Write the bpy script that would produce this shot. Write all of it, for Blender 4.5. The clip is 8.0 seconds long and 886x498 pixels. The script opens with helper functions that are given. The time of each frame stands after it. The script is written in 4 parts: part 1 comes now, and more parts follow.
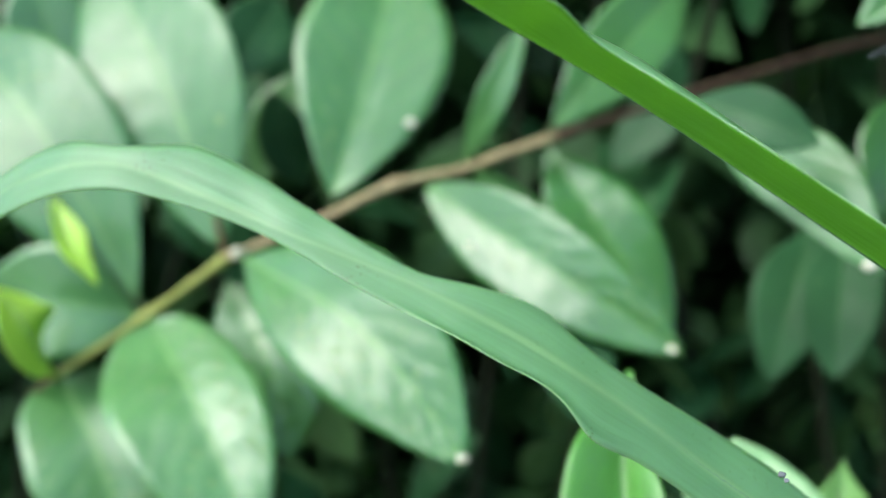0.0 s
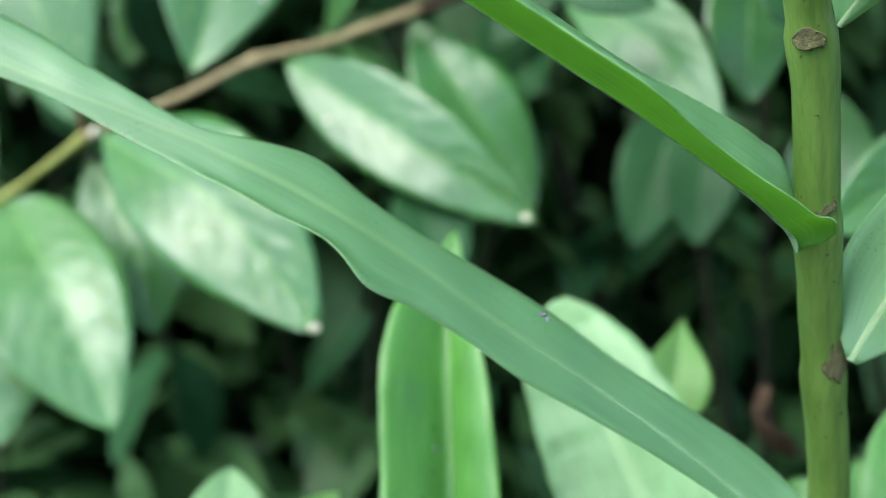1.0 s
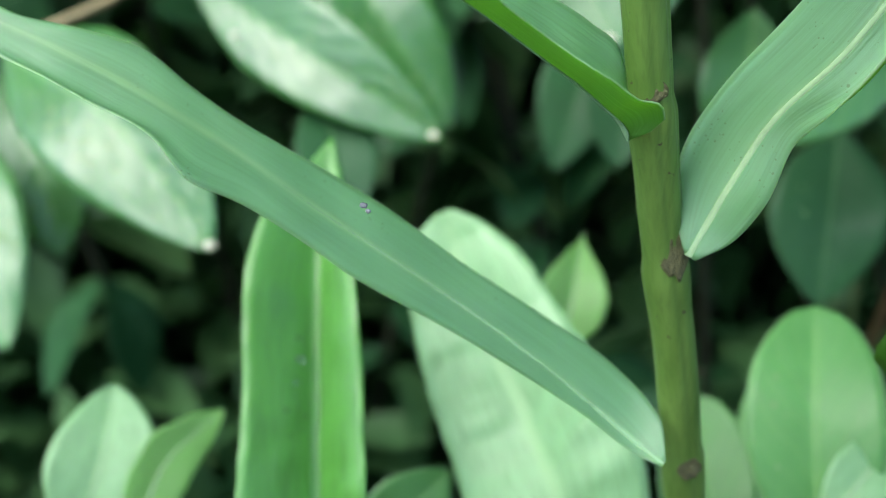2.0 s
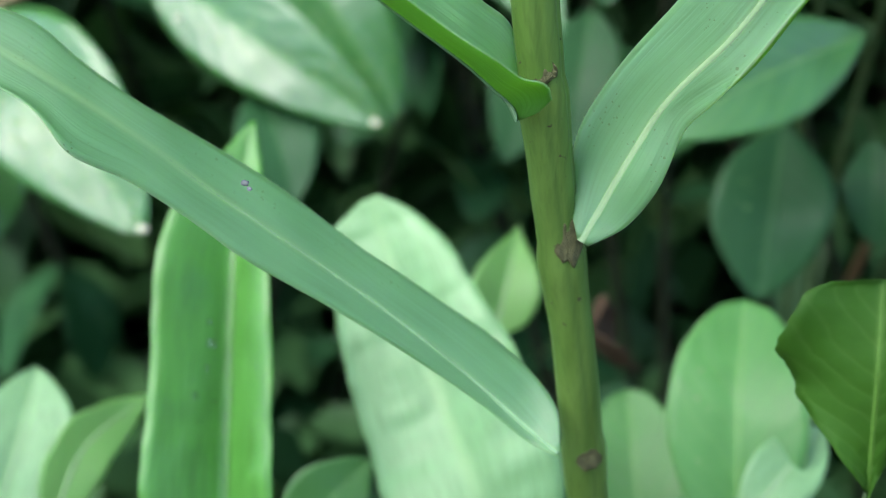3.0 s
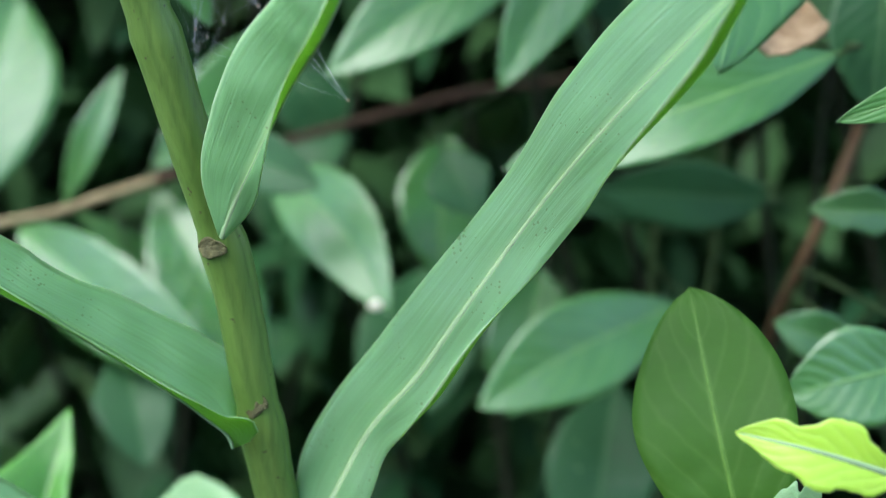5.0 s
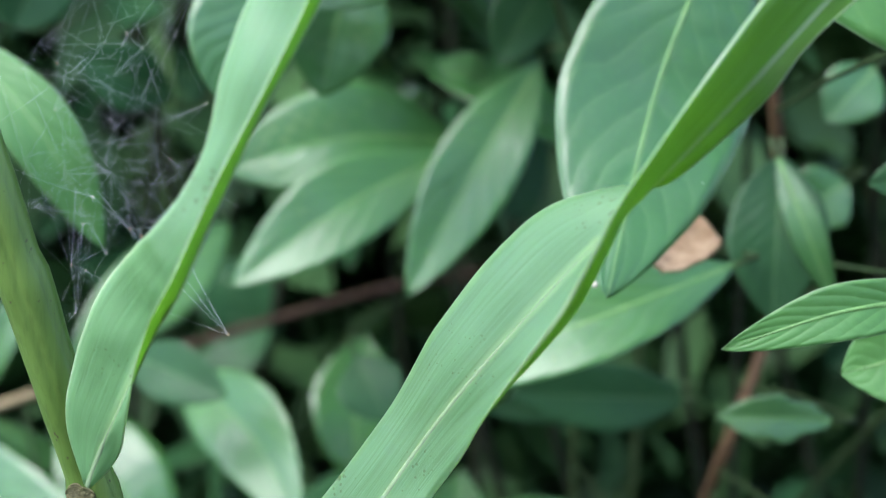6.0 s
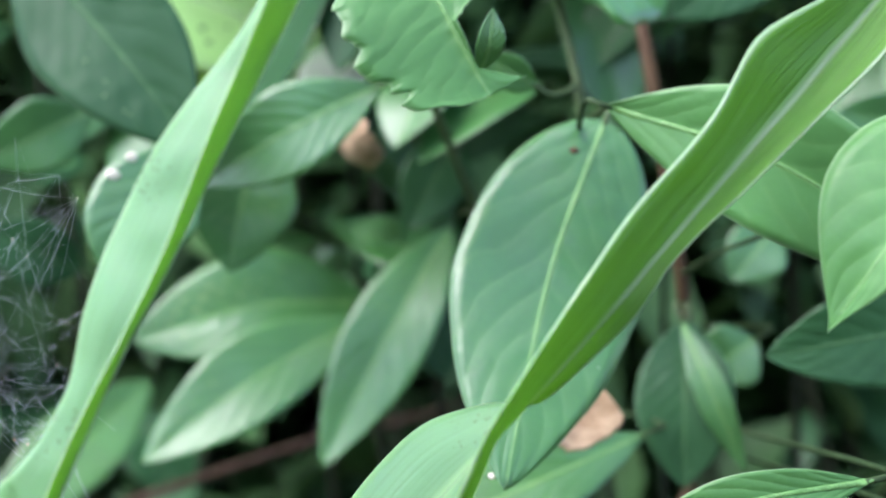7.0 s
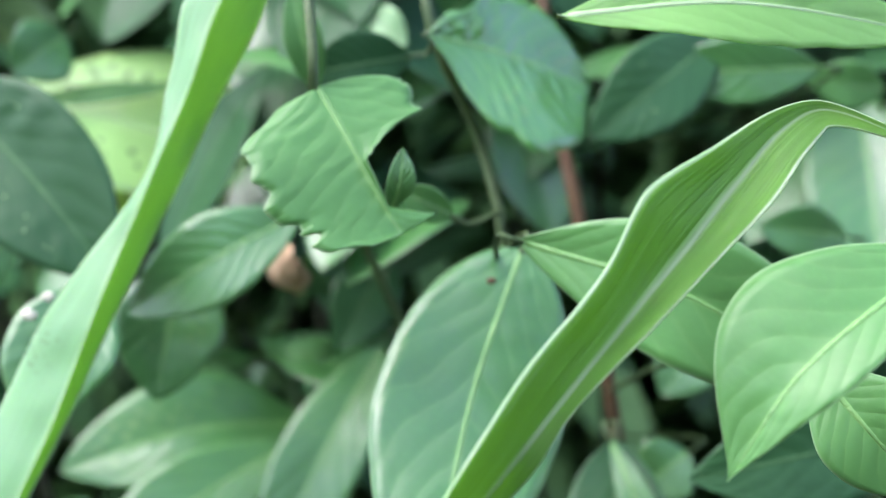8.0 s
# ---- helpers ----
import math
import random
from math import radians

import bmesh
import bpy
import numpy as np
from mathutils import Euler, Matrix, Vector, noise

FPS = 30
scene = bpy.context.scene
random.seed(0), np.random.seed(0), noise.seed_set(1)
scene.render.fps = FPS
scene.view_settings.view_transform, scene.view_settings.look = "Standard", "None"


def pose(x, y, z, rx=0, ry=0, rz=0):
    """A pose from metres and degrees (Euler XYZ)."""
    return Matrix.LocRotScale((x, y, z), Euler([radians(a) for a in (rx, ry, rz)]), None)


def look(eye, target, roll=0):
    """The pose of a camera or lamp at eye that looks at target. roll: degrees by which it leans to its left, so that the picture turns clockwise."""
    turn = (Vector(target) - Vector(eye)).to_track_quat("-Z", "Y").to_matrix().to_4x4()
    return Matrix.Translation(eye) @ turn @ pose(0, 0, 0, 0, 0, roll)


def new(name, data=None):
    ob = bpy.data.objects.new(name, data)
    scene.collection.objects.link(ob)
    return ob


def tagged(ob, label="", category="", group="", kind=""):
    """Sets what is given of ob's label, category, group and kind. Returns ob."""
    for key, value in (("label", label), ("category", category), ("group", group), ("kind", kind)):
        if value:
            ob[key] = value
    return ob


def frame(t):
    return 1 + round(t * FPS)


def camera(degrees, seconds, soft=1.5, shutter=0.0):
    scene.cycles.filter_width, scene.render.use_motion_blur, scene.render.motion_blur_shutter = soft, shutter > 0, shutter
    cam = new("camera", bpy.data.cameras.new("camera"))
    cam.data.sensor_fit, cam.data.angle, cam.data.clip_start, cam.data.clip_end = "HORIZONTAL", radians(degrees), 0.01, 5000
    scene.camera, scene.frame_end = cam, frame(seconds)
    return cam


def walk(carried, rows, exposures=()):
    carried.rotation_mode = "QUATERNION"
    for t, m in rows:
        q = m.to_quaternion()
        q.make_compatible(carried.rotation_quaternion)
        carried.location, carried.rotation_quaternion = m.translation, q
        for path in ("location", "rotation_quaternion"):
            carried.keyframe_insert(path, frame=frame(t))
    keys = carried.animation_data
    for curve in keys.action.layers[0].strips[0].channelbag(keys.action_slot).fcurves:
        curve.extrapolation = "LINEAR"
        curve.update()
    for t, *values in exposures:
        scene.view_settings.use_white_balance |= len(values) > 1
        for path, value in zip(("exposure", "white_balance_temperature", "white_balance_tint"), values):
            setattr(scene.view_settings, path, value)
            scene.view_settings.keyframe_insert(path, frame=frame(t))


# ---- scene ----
cam = camera(39.0, 8.0, soft=1.1)
cam.data.dof.use_dof = True
cam.data.dof.focus_distance = 0.302
cam.data.dof.aperture_fstop = 8.4
PATH = [
    (0, (0.112, 0.078, 0.963), (-0.081, 2.032, 0.583), -1.6),
    (0.5, (0.139, 0.082, 0.955), (-0.023, 2.022, 0.496), -2.0),
    (1, (0.157, 0.075, 0.951), (0.054, 1.994, 0.404), -2.2),
    (1.5, (0.18, 0.08, 0.94), (0.088, 1.986, 0.339), -2.2),
    (2.8, (0.22, 0.09, 0.927), (0.147, 1.98, 0.278), -1.2),
    (3, (0.225, 0.091, 0.926), (0.152, 1.985, 0.29), -0.9),
    (3.5, (0.237, 0.085, 0.93), (0.17, 1.992, 0.33), -0.5),
    (4, (0.252, 0.077, 0.939), (0.204, 2.003, 0.405), -0.5),
    (4.5, (0.273, 0.07, 0.949), (0.228, 2.021, 0.508), -0.9),
    (5, (0.294, 0.07, 0.964), (0.263, 2.043, 0.639), -1.1),
    (5.2, (0.298, 0.072, 0.97), (0.288, 2.053, 0.691), -1.1),
    (6.3, (0.317, 0.078, 0.985), (0.398, 2.076, 0.99), -2.1),
    (6.5, (0.321, 0.078, 0.991), (0.418, 2.076, 1.024), -2.4),
    (7, (0.328, 0.077, 1.001), (0.479, 2.067, 1.126), -3.3),
    (7.5, (0.336, 0.076, 1.009), (0.524, 2.058, 1.206), -4.1),
    (8, (0.342, 0.074, 1.015), (0.566, 2.045, 1.271), -4.9),
]
walk(cam, [(t, look(eye, target, roll)) for t, eye, target, roll in PATH],
     exposures=((0, 1.86, 6150, 13), (4.5, 1.84, 6000, 16), (6.4, 2.14, 5900, 29), (8, 2.37, 6050, 31)))

# ---- light: bright overcast sky, soft sun from above ----
world = bpy.data.worlds.new("sky")
scene.world = world
world.use_nodes = True
wn = world.node_tree.nodes
sky = wn.new("ShaderNodeTexSky")
sky.sky_type, sky.sun_disc = "NISHITA", False
sky.dust_density, sky.air_density, sky.ozone_density = 2.0, 1.0, 0.6
sky.sun_elevation, sky.sun_rotation = radians(56), radians(232)
world.node_tree.links.new(sky.outputs["Color"], wn["Background"].inputs["Color"])
wn["Background"].inputs["Strength"].default_value = 0.14
sun_data = bpy.data.lights.new("sun", "SUN")
sun_data.energy, sun_data.angle, sun_data.color = 1.2, radians(52), (1.0, 0.96, 0.9)
sun = new("sun", sun_data)
sun.matrix_world = look((-2.4, -1.9, 4.6), (0, 0, 0))


# ---- materials ----
def nodes_of(name):
    m = bpy.data.materials.new(name)
    m.use_nodes = True
    t = m.node_tree
    t.nodes.clear()
    return m, t


def link(t, a, b):
    t.links.new(a, b)


def math_node(t, op, a, b=None):
    n = t.nodes.new("ShaderNodeMath")
    n.operation = op
    for i, v in enumerate((a, b)):
        if v is None:
            continue
        if isinstance(v, (int, float)):
            n.inputs[i].default_value = v
        else:
            link(t, v, n.inputs[i])
    return n.outputs[0]


def mix_rgb(t, f, a, b):
    n = t.nodes.new("ShaderNodeMix")
    n.data_type = "RGBA"
    for sock, v in ((n.inputs["Factor"], f), (n.inputs[6], a), (n.inputs[7], b)):
        if isinstance(v, (int, float)):
            sock.default_value = v
        elif isinstance(v, tuple):
            sock.default_value = (*v, 1)
        else:
            link(t, v, sock)
    return n.outputs[2]


def ramp(t, v, lo, hi):
    n = t.nodes.new("ShaderNodeMapRange")
    n.inputs["From Min"].default_value, n.inputs["From Max"].default_value = lo, hi
    link(t, v, n.inputs["Value"])
    return n.outputs[0]


def noise_tex(t, coord, scale, detail=3.0):
    n = t.nodes.new("ShaderNodeTexNoise")
    n.inputs["Scale"].default_value, n.inputs["Detail"].default_value = scale, detail
    link(t, coord, n.inputs["Vector"])
    return n.outputs["Fac"]


def leaf_material(name, col, vein, rough=0.35, through_col=None, veins=0.0, lines=0.0, trans=0.25, specks=0.0, spots=0.0, spot_col=(0.75, 0.72, 0.55), gloss=0.5, coat=0.0, relief=0.35, edge=0.2, coat_rough=0.19):
    """A leaf skin. veins: strength of pinnate side veins; lines: of fine parallel ones. UV: x along the blade, y across it, midrib at 0.5."""
    m, t = nodes_of(name)
    uv = t.nodes.new("ShaderNodeUVMap").outputs[0]
    sep = t.nodes.new("ShaderNodeSeparateXYZ")
    link(t, uv, sep.inputs[0])
    u, v = sep.outputs[0], sep.outputs[1]
    av = math_node(t, "ABSOLUTE", math_node(t, "SUBTRACT", v, 0.5))
    pos = t.nodes.new("ShaderNodeTexCoord").outputs["Object"]
    info = t.nodes.new("ShaderNodeObjectInfo").outputs["Random"]
    big, fine = noise_tex(t, pos, 38.0), noise_tex(t, pos, 420.0, 5.0)
    tone = tuple(min(1, c * 1.25) for c in col)
    dark = tuple(c * 0.72 for c in col)
    c = mix_rgb(t, ramp(t, big, 0.3, 0.7), dark, tone)
    c = mix_rgb(t, 0.55, c, col)
    c = mix_rgb(t, math_node(t, "MULTIPLY", ramp(t, fine, 0.5, 0.75), 0.35), c, tone)
    c = mix_rgb(t, math_node(t, "MULTIPLY", ramp(t, info, 0.0, 1.0), 0.35), c, dark)
    med = noise_tex(t, pos, 160.0, 2.5)
    height = math_node(t, "ADD", math_node(t, "MULTIPLY", fine, 0.2), math_node(t, "MULTIPLY", med, 0.45))
    if veins:
        w = math_node(t, "SUBTRACT", math_node(t, "MULTIPLY", u, 8.0), math_node(t, "MULTIPLY", av, 5.0))
        w = math_node(t, "ADD", w, math_node(t, "MULTIPLY", big, 1.6))
        saw = math_node(t, "ABSOLUTE", math_node(t, "SUBTRACT", math_node(t, "FRACT", w), 0.5))
        vein_f = math_node(t, "SUBTRACT", 1.0, ramp(t, saw, 0.0, 0.16))
        c = mix_rgb(t, math_node(t, "MULTIPLY", vein_f, veins), c, vein)
        height = math_node(t, "ADD", height, math_node(t, "MULTIPLY", math_node(t, "SINE", math_node(t, "MULTIPLY", saw, 3.1416)), 0.45))
        cells = t.nodes.new("ShaderNodeTexVoronoi")
        cells.feature = "DISTANCE_TO_EDGE"
        cells.inputs["Scale"].default_value = 210.0
        link(t, pos, cells.inputs["Vector"])
        height = math_node(t, "ADD", height, math_node(t, "MULTIPLY", ramp(t, cells.outputs["Distance"], 0.0, 0.25), 0.09))
    if lines:
        comb = t.nodes.new("ShaderNodeCombineXYZ")
        link(t, math_node(t, "MULTIPLY", u, 12.0), comb.inputs[0])
        link(t, math_node(t, "SUBTRACT", math_node(t, "MULTIPLY", v, 60.0), math_node(t, "MULTIPLY", math_node(t, "MULTIPLY", av, u), 22.0)), comb.inputs[1])
        link(t, info, comb.inputs[2])
        streak, streak2 = noise_tex(t, comb.outputs[0], 1.0, 3.0), noise_tex(t, comb.outputs[0], 0.3, 2.0)
        both = math_node(t, "ADD", ramp(t, streak, 0.35, 0.65), math_node(t, "MULTIPLY", ramp(t, streak2, 0.4, 0.65), 0.8))
        c = mix_rgb(t, math_node(t, "MULTIPLY", both, lines), c, tuple(min(1, x * 1.5) for x in col))
        c = mix_rgb(t, math_node(t, "MULTIPLY", math_node(t, "MULTIPLY", ramp(t, streak2, 0.56, 0.72), ramp(t, streak, 0.45, 0.7)), lines * 0.55), c, tuple(0.5 * x + 0.2 for x in vein))
        c = mix_rgb(t, math_node(t, "MULTIPLY", ramp(t, streak, 0.48, 0.30), lines * 1.2), c, tuple(x * 0.55 for x in col))
        height = math_node(t, "ADD", height, math_node(t, "MULTIPLY", both, 0.4))
    rib = math_node(t, "SUBTRACT", 1.0, ramp(t, av, 0.008, 0.06) if lines else ramp(t, av, 0.004, 0.03))
    c = mix_rgb(t, math_node(t, "MULTIPLY", rib, 0.55 if lines else 0.35), c, vein)
    rim = ramp(t, av, 0.455 if edge > 0.7 else 0.478, 0.485 if edge > 0.7 else 0.492)
    c = mix_rgb(t, math_node(t, "MULTIPLY", rim, edge), c, (0.50, 0.66, 0.40))
    if spots:
        vo = t.nodes.new("ShaderNodeTexVoronoi")
        vo.inputs["Scale"].default_value = 150.0
        link(t, pos, vo.inputs["Vector"])
        near = math_node(t, "LESS_THAN", vo.outputs["Distance"], math_node(t, "MULTIPLY", ramp(t, noise_tex(t, pos, 90.0), 0.52, 0.8), 0.34 * spots))
        c = mix_rgb(t, near, c, spot_col)
    if specks:
        vo = t.nodes.new("ShaderNodeTexVoronoi")
        vo.inputs["Scale"].default_value = 620.0
        link(t, pos, vo.inputs["Vector"])
        near = math_node(t, "LESS_THAN", vo.outputs["Distance"], math_node(t, "MULTIPLY", ramp(t, noise_tex(t, pos, 60.0, 2.0), 0.46, 0.80), specks))
        c = mix_rgb(t, near, c, (0.035, 0.045, 0.03))
    bump = t.nodes.new("ShaderNodeBump")
    bump.inputs["Strength"].default_value, bump.inputs["Distance"].default_value = relief, 0.0006
    link(t, height, bump.inputs["Height"])
    p = t.nodes.new("ShaderNodeBsdfPrincipled")
    link(t, c, p.inputs["Base Color"])
    link(t, bump.outputs[0], p.inputs["Normal"])
    link(t, math_node(t, "ADD", rough - 0.07, math_node(t, "MULTIPLY", ramp(t, noise_tex(t, pos, 75.0, 4.0), 0.35, 0.7), 0.14)), p.inputs["Roughness"])
    p.inputs["Specular IOR Level"].default_value = gloss
    p.inputs["Coat Roughness"].default_value = coat_rough
    if coat:
        link(t, math_node(t, "ADD", coat * 0.55, math_node(t, "MULTIPLY", ramp(t, noise_tex(t, pos, 60.0, 2.0), 0.3, 0.7), coat * 0.6)), p.inputs["Coat Weight"])
    link(t, bump.outputs[0], p.inputs["Coat Normal"])
    tr = t.nodes.new("ShaderNodeBsdfTranslucent")
    tr.inputs["Color"].default_value = (*(through_col or (col[0] * 2.2, col[1] * 1.9, col[2] * 0.8)), 1)
    mx = t.nodes.new("ShaderNodeMixShader")
    mx.inputs[0].default_value = trans
    link(t, p.outputs[0], mx.inputs[1])
    link(t, tr.outputs[0], mx.inputs[2])
    out = t.nodes.new("ShaderNodeOutputMaterial")
    link(t, mx.outputs[0], out.inputs[0])
    return m


def plain_material(name, a, b, scale, rough=0.7, bump_size=0.001, stretch=(1, 1, 1), spots=None, spec=0.4):
    m, t = nodes_of(name)
    pos = t.nodes.new("ShaderNodeTexCoord").outputs["Object"]
    mp = t.nodes.new("ShaderNodeMapping")
    mp.inputs["Scale"].default_value = stretch
    link(t, pos, mp.inputs[0])
    n1, n2 = noise_tex(t, mp.outputs[0], scale, 4.0), noise_tex(t, mp.outputs[0], scale * 7, 4.0)
    c = mix_rgb(t, ramp(t, n1, 0.3, 0.7), a, b)
    c = mix_rgb(t, math_node(t, "MULTIPLY", ramp(t, n2, 0.45, 0.75), 0.4), c, tuple(x * 0.5 for x in a))
    if spots:
        c = mix_rgb(t, ramp(t, noise_tex(t, pos, scale * 4, 2.0), 0.71, 0.76), c, spots)
    bump = t.nodes.new("ShaderNodeBump")
    bump.inputs["Strength"].default_value, bump.inputs["Distance"].default_value = 0.5, bump_size
    link(t, n2, bump.inputs["Height"])
    p = t.nodes.new("ShaderNodeBsdfPrincipled")
    p.inputs["Roughness"].default_value = rough
    p.inputs["Specular IOR Level"].default_value = spec
    link(t, c, p.inputs["Base Color"])
    link(t, bump.outputs[0], p.inputs["Normal"])
    out = t.nodes.new("ShaderNodeOutputMaterial")
    link(t, p.outputs[0], out.inputs[0])
    return m


SKIN = {
    "blade": leaf_material("ginger_leaf_upper", (0.136, 0.300, 0.130), (0.30, 0.47, 0.19), 0.40, coat=0.25, lines=0.30, trans=0.42, gloss=0.75, specks=0.36, through_col=(0.50, 0.85, 0.12), edge=0.35),
    "blade_young": leaf_material("young_ginger_leaf", (0.130, 0.300, 0.122), (0.36, 0.55, 0.24), 0.42, lines=0.32, trans=0.34, coat=0.1, gloss=0.55, specks=0.34, through_col=(0.55, 0.85, 0.14), edge=0.55),
    "blade_back": leaf_material("twisted_ginger_leaf_under", (0.070, 0.205, 0.018), (0.42, 0.55, 0.32), 0.5, lines=0.38, trans=0.36, through_col=(0.27, 0.56, 0.055), edge=0.9, relief=0.7),
    "blade_under": leaf_material("ginger_leaf_under", (0.085, 0.22, 0.030), (0.30, 0.42, 0.18), 0.5, lines=0.45, trans=0.52, through_col=(0.36, 0.72, 0.14), edge=0.6, relief=0.55),
    "mid": leaf_material("shrub_leaf", (0.047, 0.178, 0.033), (0.18, 0.38, 0.09), 0.48, veins=0.16, trans=0.12, spots=0.25, gloss=0.6, coat=0.6, relief=0.6, edge=0.08),
    "waxy": leaf_material("waxy_shrub_leaf", (0.042, 0.162, 0.034), (0.16, 0.34, 0.09), 0.42, veins=0.10, trans=0.12, spots=0.2, gloss=0.5, coat=0.28, relief=0.6, edge=0.08),
    "glossy": leaf_material("glossy_shrub_leaf", (0.036, 0.148, 0.026), (0.16, 0.36, 0.08), 0.4, veins=0.16, trans=0.1, spots=0.3, gloss=0.4, coat=0.7, relief=0.9, edge=0.0, coat_rough=0.12),
    "wet": leaf_material("wet_young_leaf", (0.056, 0.205, 0.040), (0.20, 0.42, 0.10), 0.4, veins=0.16, trans=0.2, gloss=0.4, coat=1.0, relief=0.9, edge=0.0, coat_rough=0.10),
    # Darker copy of the shrub leaf: shade is put into the colour.
    "dark": leaf_material("shaded_shrub_leaf", (0.020, 0.078, 0.024), (0.045, 0.13, 0.04), 0.5, veins=0.08, trans=0.08, spots=0.2, gloss=0.12, coat=0.08, relief=0.65, edge=0.05),
    "bright": leaf_material("young_leaf", (0.072, 0.225, 0.052), (0.26, 0.46, 0.14), 0.44, veins=0.06, trans=0.25, gloss=0.35, relief=0.5),
    "yellow": leaf_material("new_yellow_leaf", (0.36, 0.62, 0.05), (0.52, 0.70, 0.20), 0.4, veins=0.2, trans=0.35),
    "lit": leaf_material("thin_young_leaf", (0.22, 0.46, 0.13), (0.32, 0.52, 0.18), 0.4, veins=0.10, trans=0.6, through_col=(0.40, 0.76, 0.18), relief=0.6),
    # Sunlight falling on these leaves is painted in as a paler, more translucent colour.
    "sunlit": leaf_material("painted_sunlight_leaf", (0.30, 0.56, 0.20), (0.45, 0.66, 0.30), 0.4, veins=0.15, trans=0.62, through_col=(0.85, 1.0, 0.45), relief=0.6),
    "olive": leaf_material("leaf_underside", (0.036, 0.120, 0.008), (0.15, 0.27, 0.06), 0.6, veins=0.10, trans=0.2, gloss=0.2, relief=0.5, edge=0.0),
    # The dark vein colour paints in the shade along the leaf's central fold.
    "shoot": leaf_material("folded_shoot_leaf", (0.075, 0.255, 0.035), (0.040, 0.160, 0.012), 0.36, lines=0.4, trans=0.3, gloss=0.6, edge=0.0),
    "pale": leaf_material("pale_shoot_leaf", (0.170, 0.345, 0.140), (0.24, 0.45, 0.17), 0.42, lines=0.4, trans=0.3, gloss=0.5, coat=0.1, edge=0.0),
    "under": leaf_material("shrub_leaf_under", (0.10, 0.22, 0.06), (0.26, 0.40, 0.15), 0.5, veins=0.25, trans=0.2),
}
RIB = plain_material("midrib_skin", (0.205, 0.335, 0.150), (0.235, 0.365, 0.170), 30.0, 0.6, 0.0002, spec=0.25)
RIB_DARK = plain_material("shrub_midrib_skin", (0.085, 0.235, 0.050), (0.125, 0.29, 0.07), 120.0, 0.45)
RIB_SOFT = plain_material("faint_midrib_skin", (0.165, 0.315, 0.140), (0.195, 0.345, 0.160), 30.0, 0.6, 0.0002, spec=0.25)
RIB_OLIVE = plain_material("olive_midrib_skin", (0.065, 0.165, 0.018), (0.085, 0.20, 0.028), 60.0, 0.6, spec=0.2)
# Midrib for the dark leaves, darkened with the same painted shade.
RIB_SHADED = plain_material("shaded_midrib_skin", (0.032, 0.105, 0.030), (0.050, 0.135, 0.040), 60.0, 0.6, spec=0.2)
RIB_OF = {"mid": RIB_DARK, "wet": RIB_DARK, "bright": RIB_DARK, "waxy": RIB_DARK, "glossy": RIB_DARK, "olive": RIB_OLIVE, "dark": RIB_SHADED}
STEM = plain_material("cane_skin", (0.072, 0.148, 0.020), (0.128, 0.235, 0.044), 110.0, 0.42, 0.0003, stretch=(1, 1, 0.06), spots=(0.05, 0.05, 0.02))
SCAR = plain_material("dry_sheath", (0.058, 0.060, 0.020), (0.138, 0.142, 0.052), 300.0, 0.85)
TWIG = plain_material("twig_bark", (0.235, 0.195, 0.085), (0.30, 0.265, 0.12), 70.0, 0.65)
TWIG_GREEN = plain_material("green_twig_bark", (0.20, 0.24, 0.035), (0.27, 0.32, 0.06), 50.0, 0.55)
TWIG_RED = plain_material("red_twig_bark", (0.058, 0.033, 0.009), (0.092, 0.058, 0.018), 70.0, 0.75)
SOIL = plain_material("soil", (0.03, 0.022, 0.014), (0.055, 0.042, 0.026), 9.0, 0.95, 0.01)
DEAD = plain_material("dead_leaf_skin", (0.25, 0.175, 0.08), (0.50, 0.39, 0.22), 160.0, 0.8)
# White of crusts and specks, and of the sheen painted on leaf tips.
WHITE = plain_material("white_crust_and_sheen", (0.52, 0.54, 0.36), (0.62, 0.64, 0.46), 300.0, 0.7)
SILK = plain_material("spider_silk", (0.76, 0.88, 0.82), (0.80, 0.90, 0.85), 200.0, 0.4)
LITTER = plain_material("litter_skin", (0.030, 0.017, 0.006), (0.052, 0.033, 0.012), 60.0, 0.85)
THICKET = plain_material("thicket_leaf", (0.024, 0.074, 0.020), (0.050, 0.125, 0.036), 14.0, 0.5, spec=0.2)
# Near-black, so the back stems don't stand out among the leaves.
TWIG_DARK = plain_material("near_black_twig_bark", (0.010, 0.016, 0.007), (0.018, 0.024, 0.010), 70.0, 0.85, spec=0.15)
# Darker copy of the petiole skin, shade painted in to hide far stalks.
STALK = plain_material("painted_shade_stalk_skin", (0.02, 0.045, 0.012), (0.035, 0.07, 0.02), 80.0, 0.7, spec=0.2)
SPECK = plain_material("grey_speck_skin", (0.08, 0.09, 0.085), (0.22, 0.24, 0.23), 300.0, 0.8)


def water_material():
    mat, t = nodes_of("water")
    p = t.nodes.new("ShaderNodeBsdfPrincipled")
    p.inputs["Transmission Weight"].default_value, p.inputs["Roughness"].default_value, p.inputs["IOR"].default_value = 1.0, 0.02, 1.33
    link(t, p.outputs[0], t.nodes.new("ShaderNodeOutputMaterial").inputs[0])
    return mat


WATER = water_material()
PETIOLE = plain_material("petiole_skin", (0.035, 0.078, 0.020), (0.065, 0.112, 0.030), 80.0, 0.6)


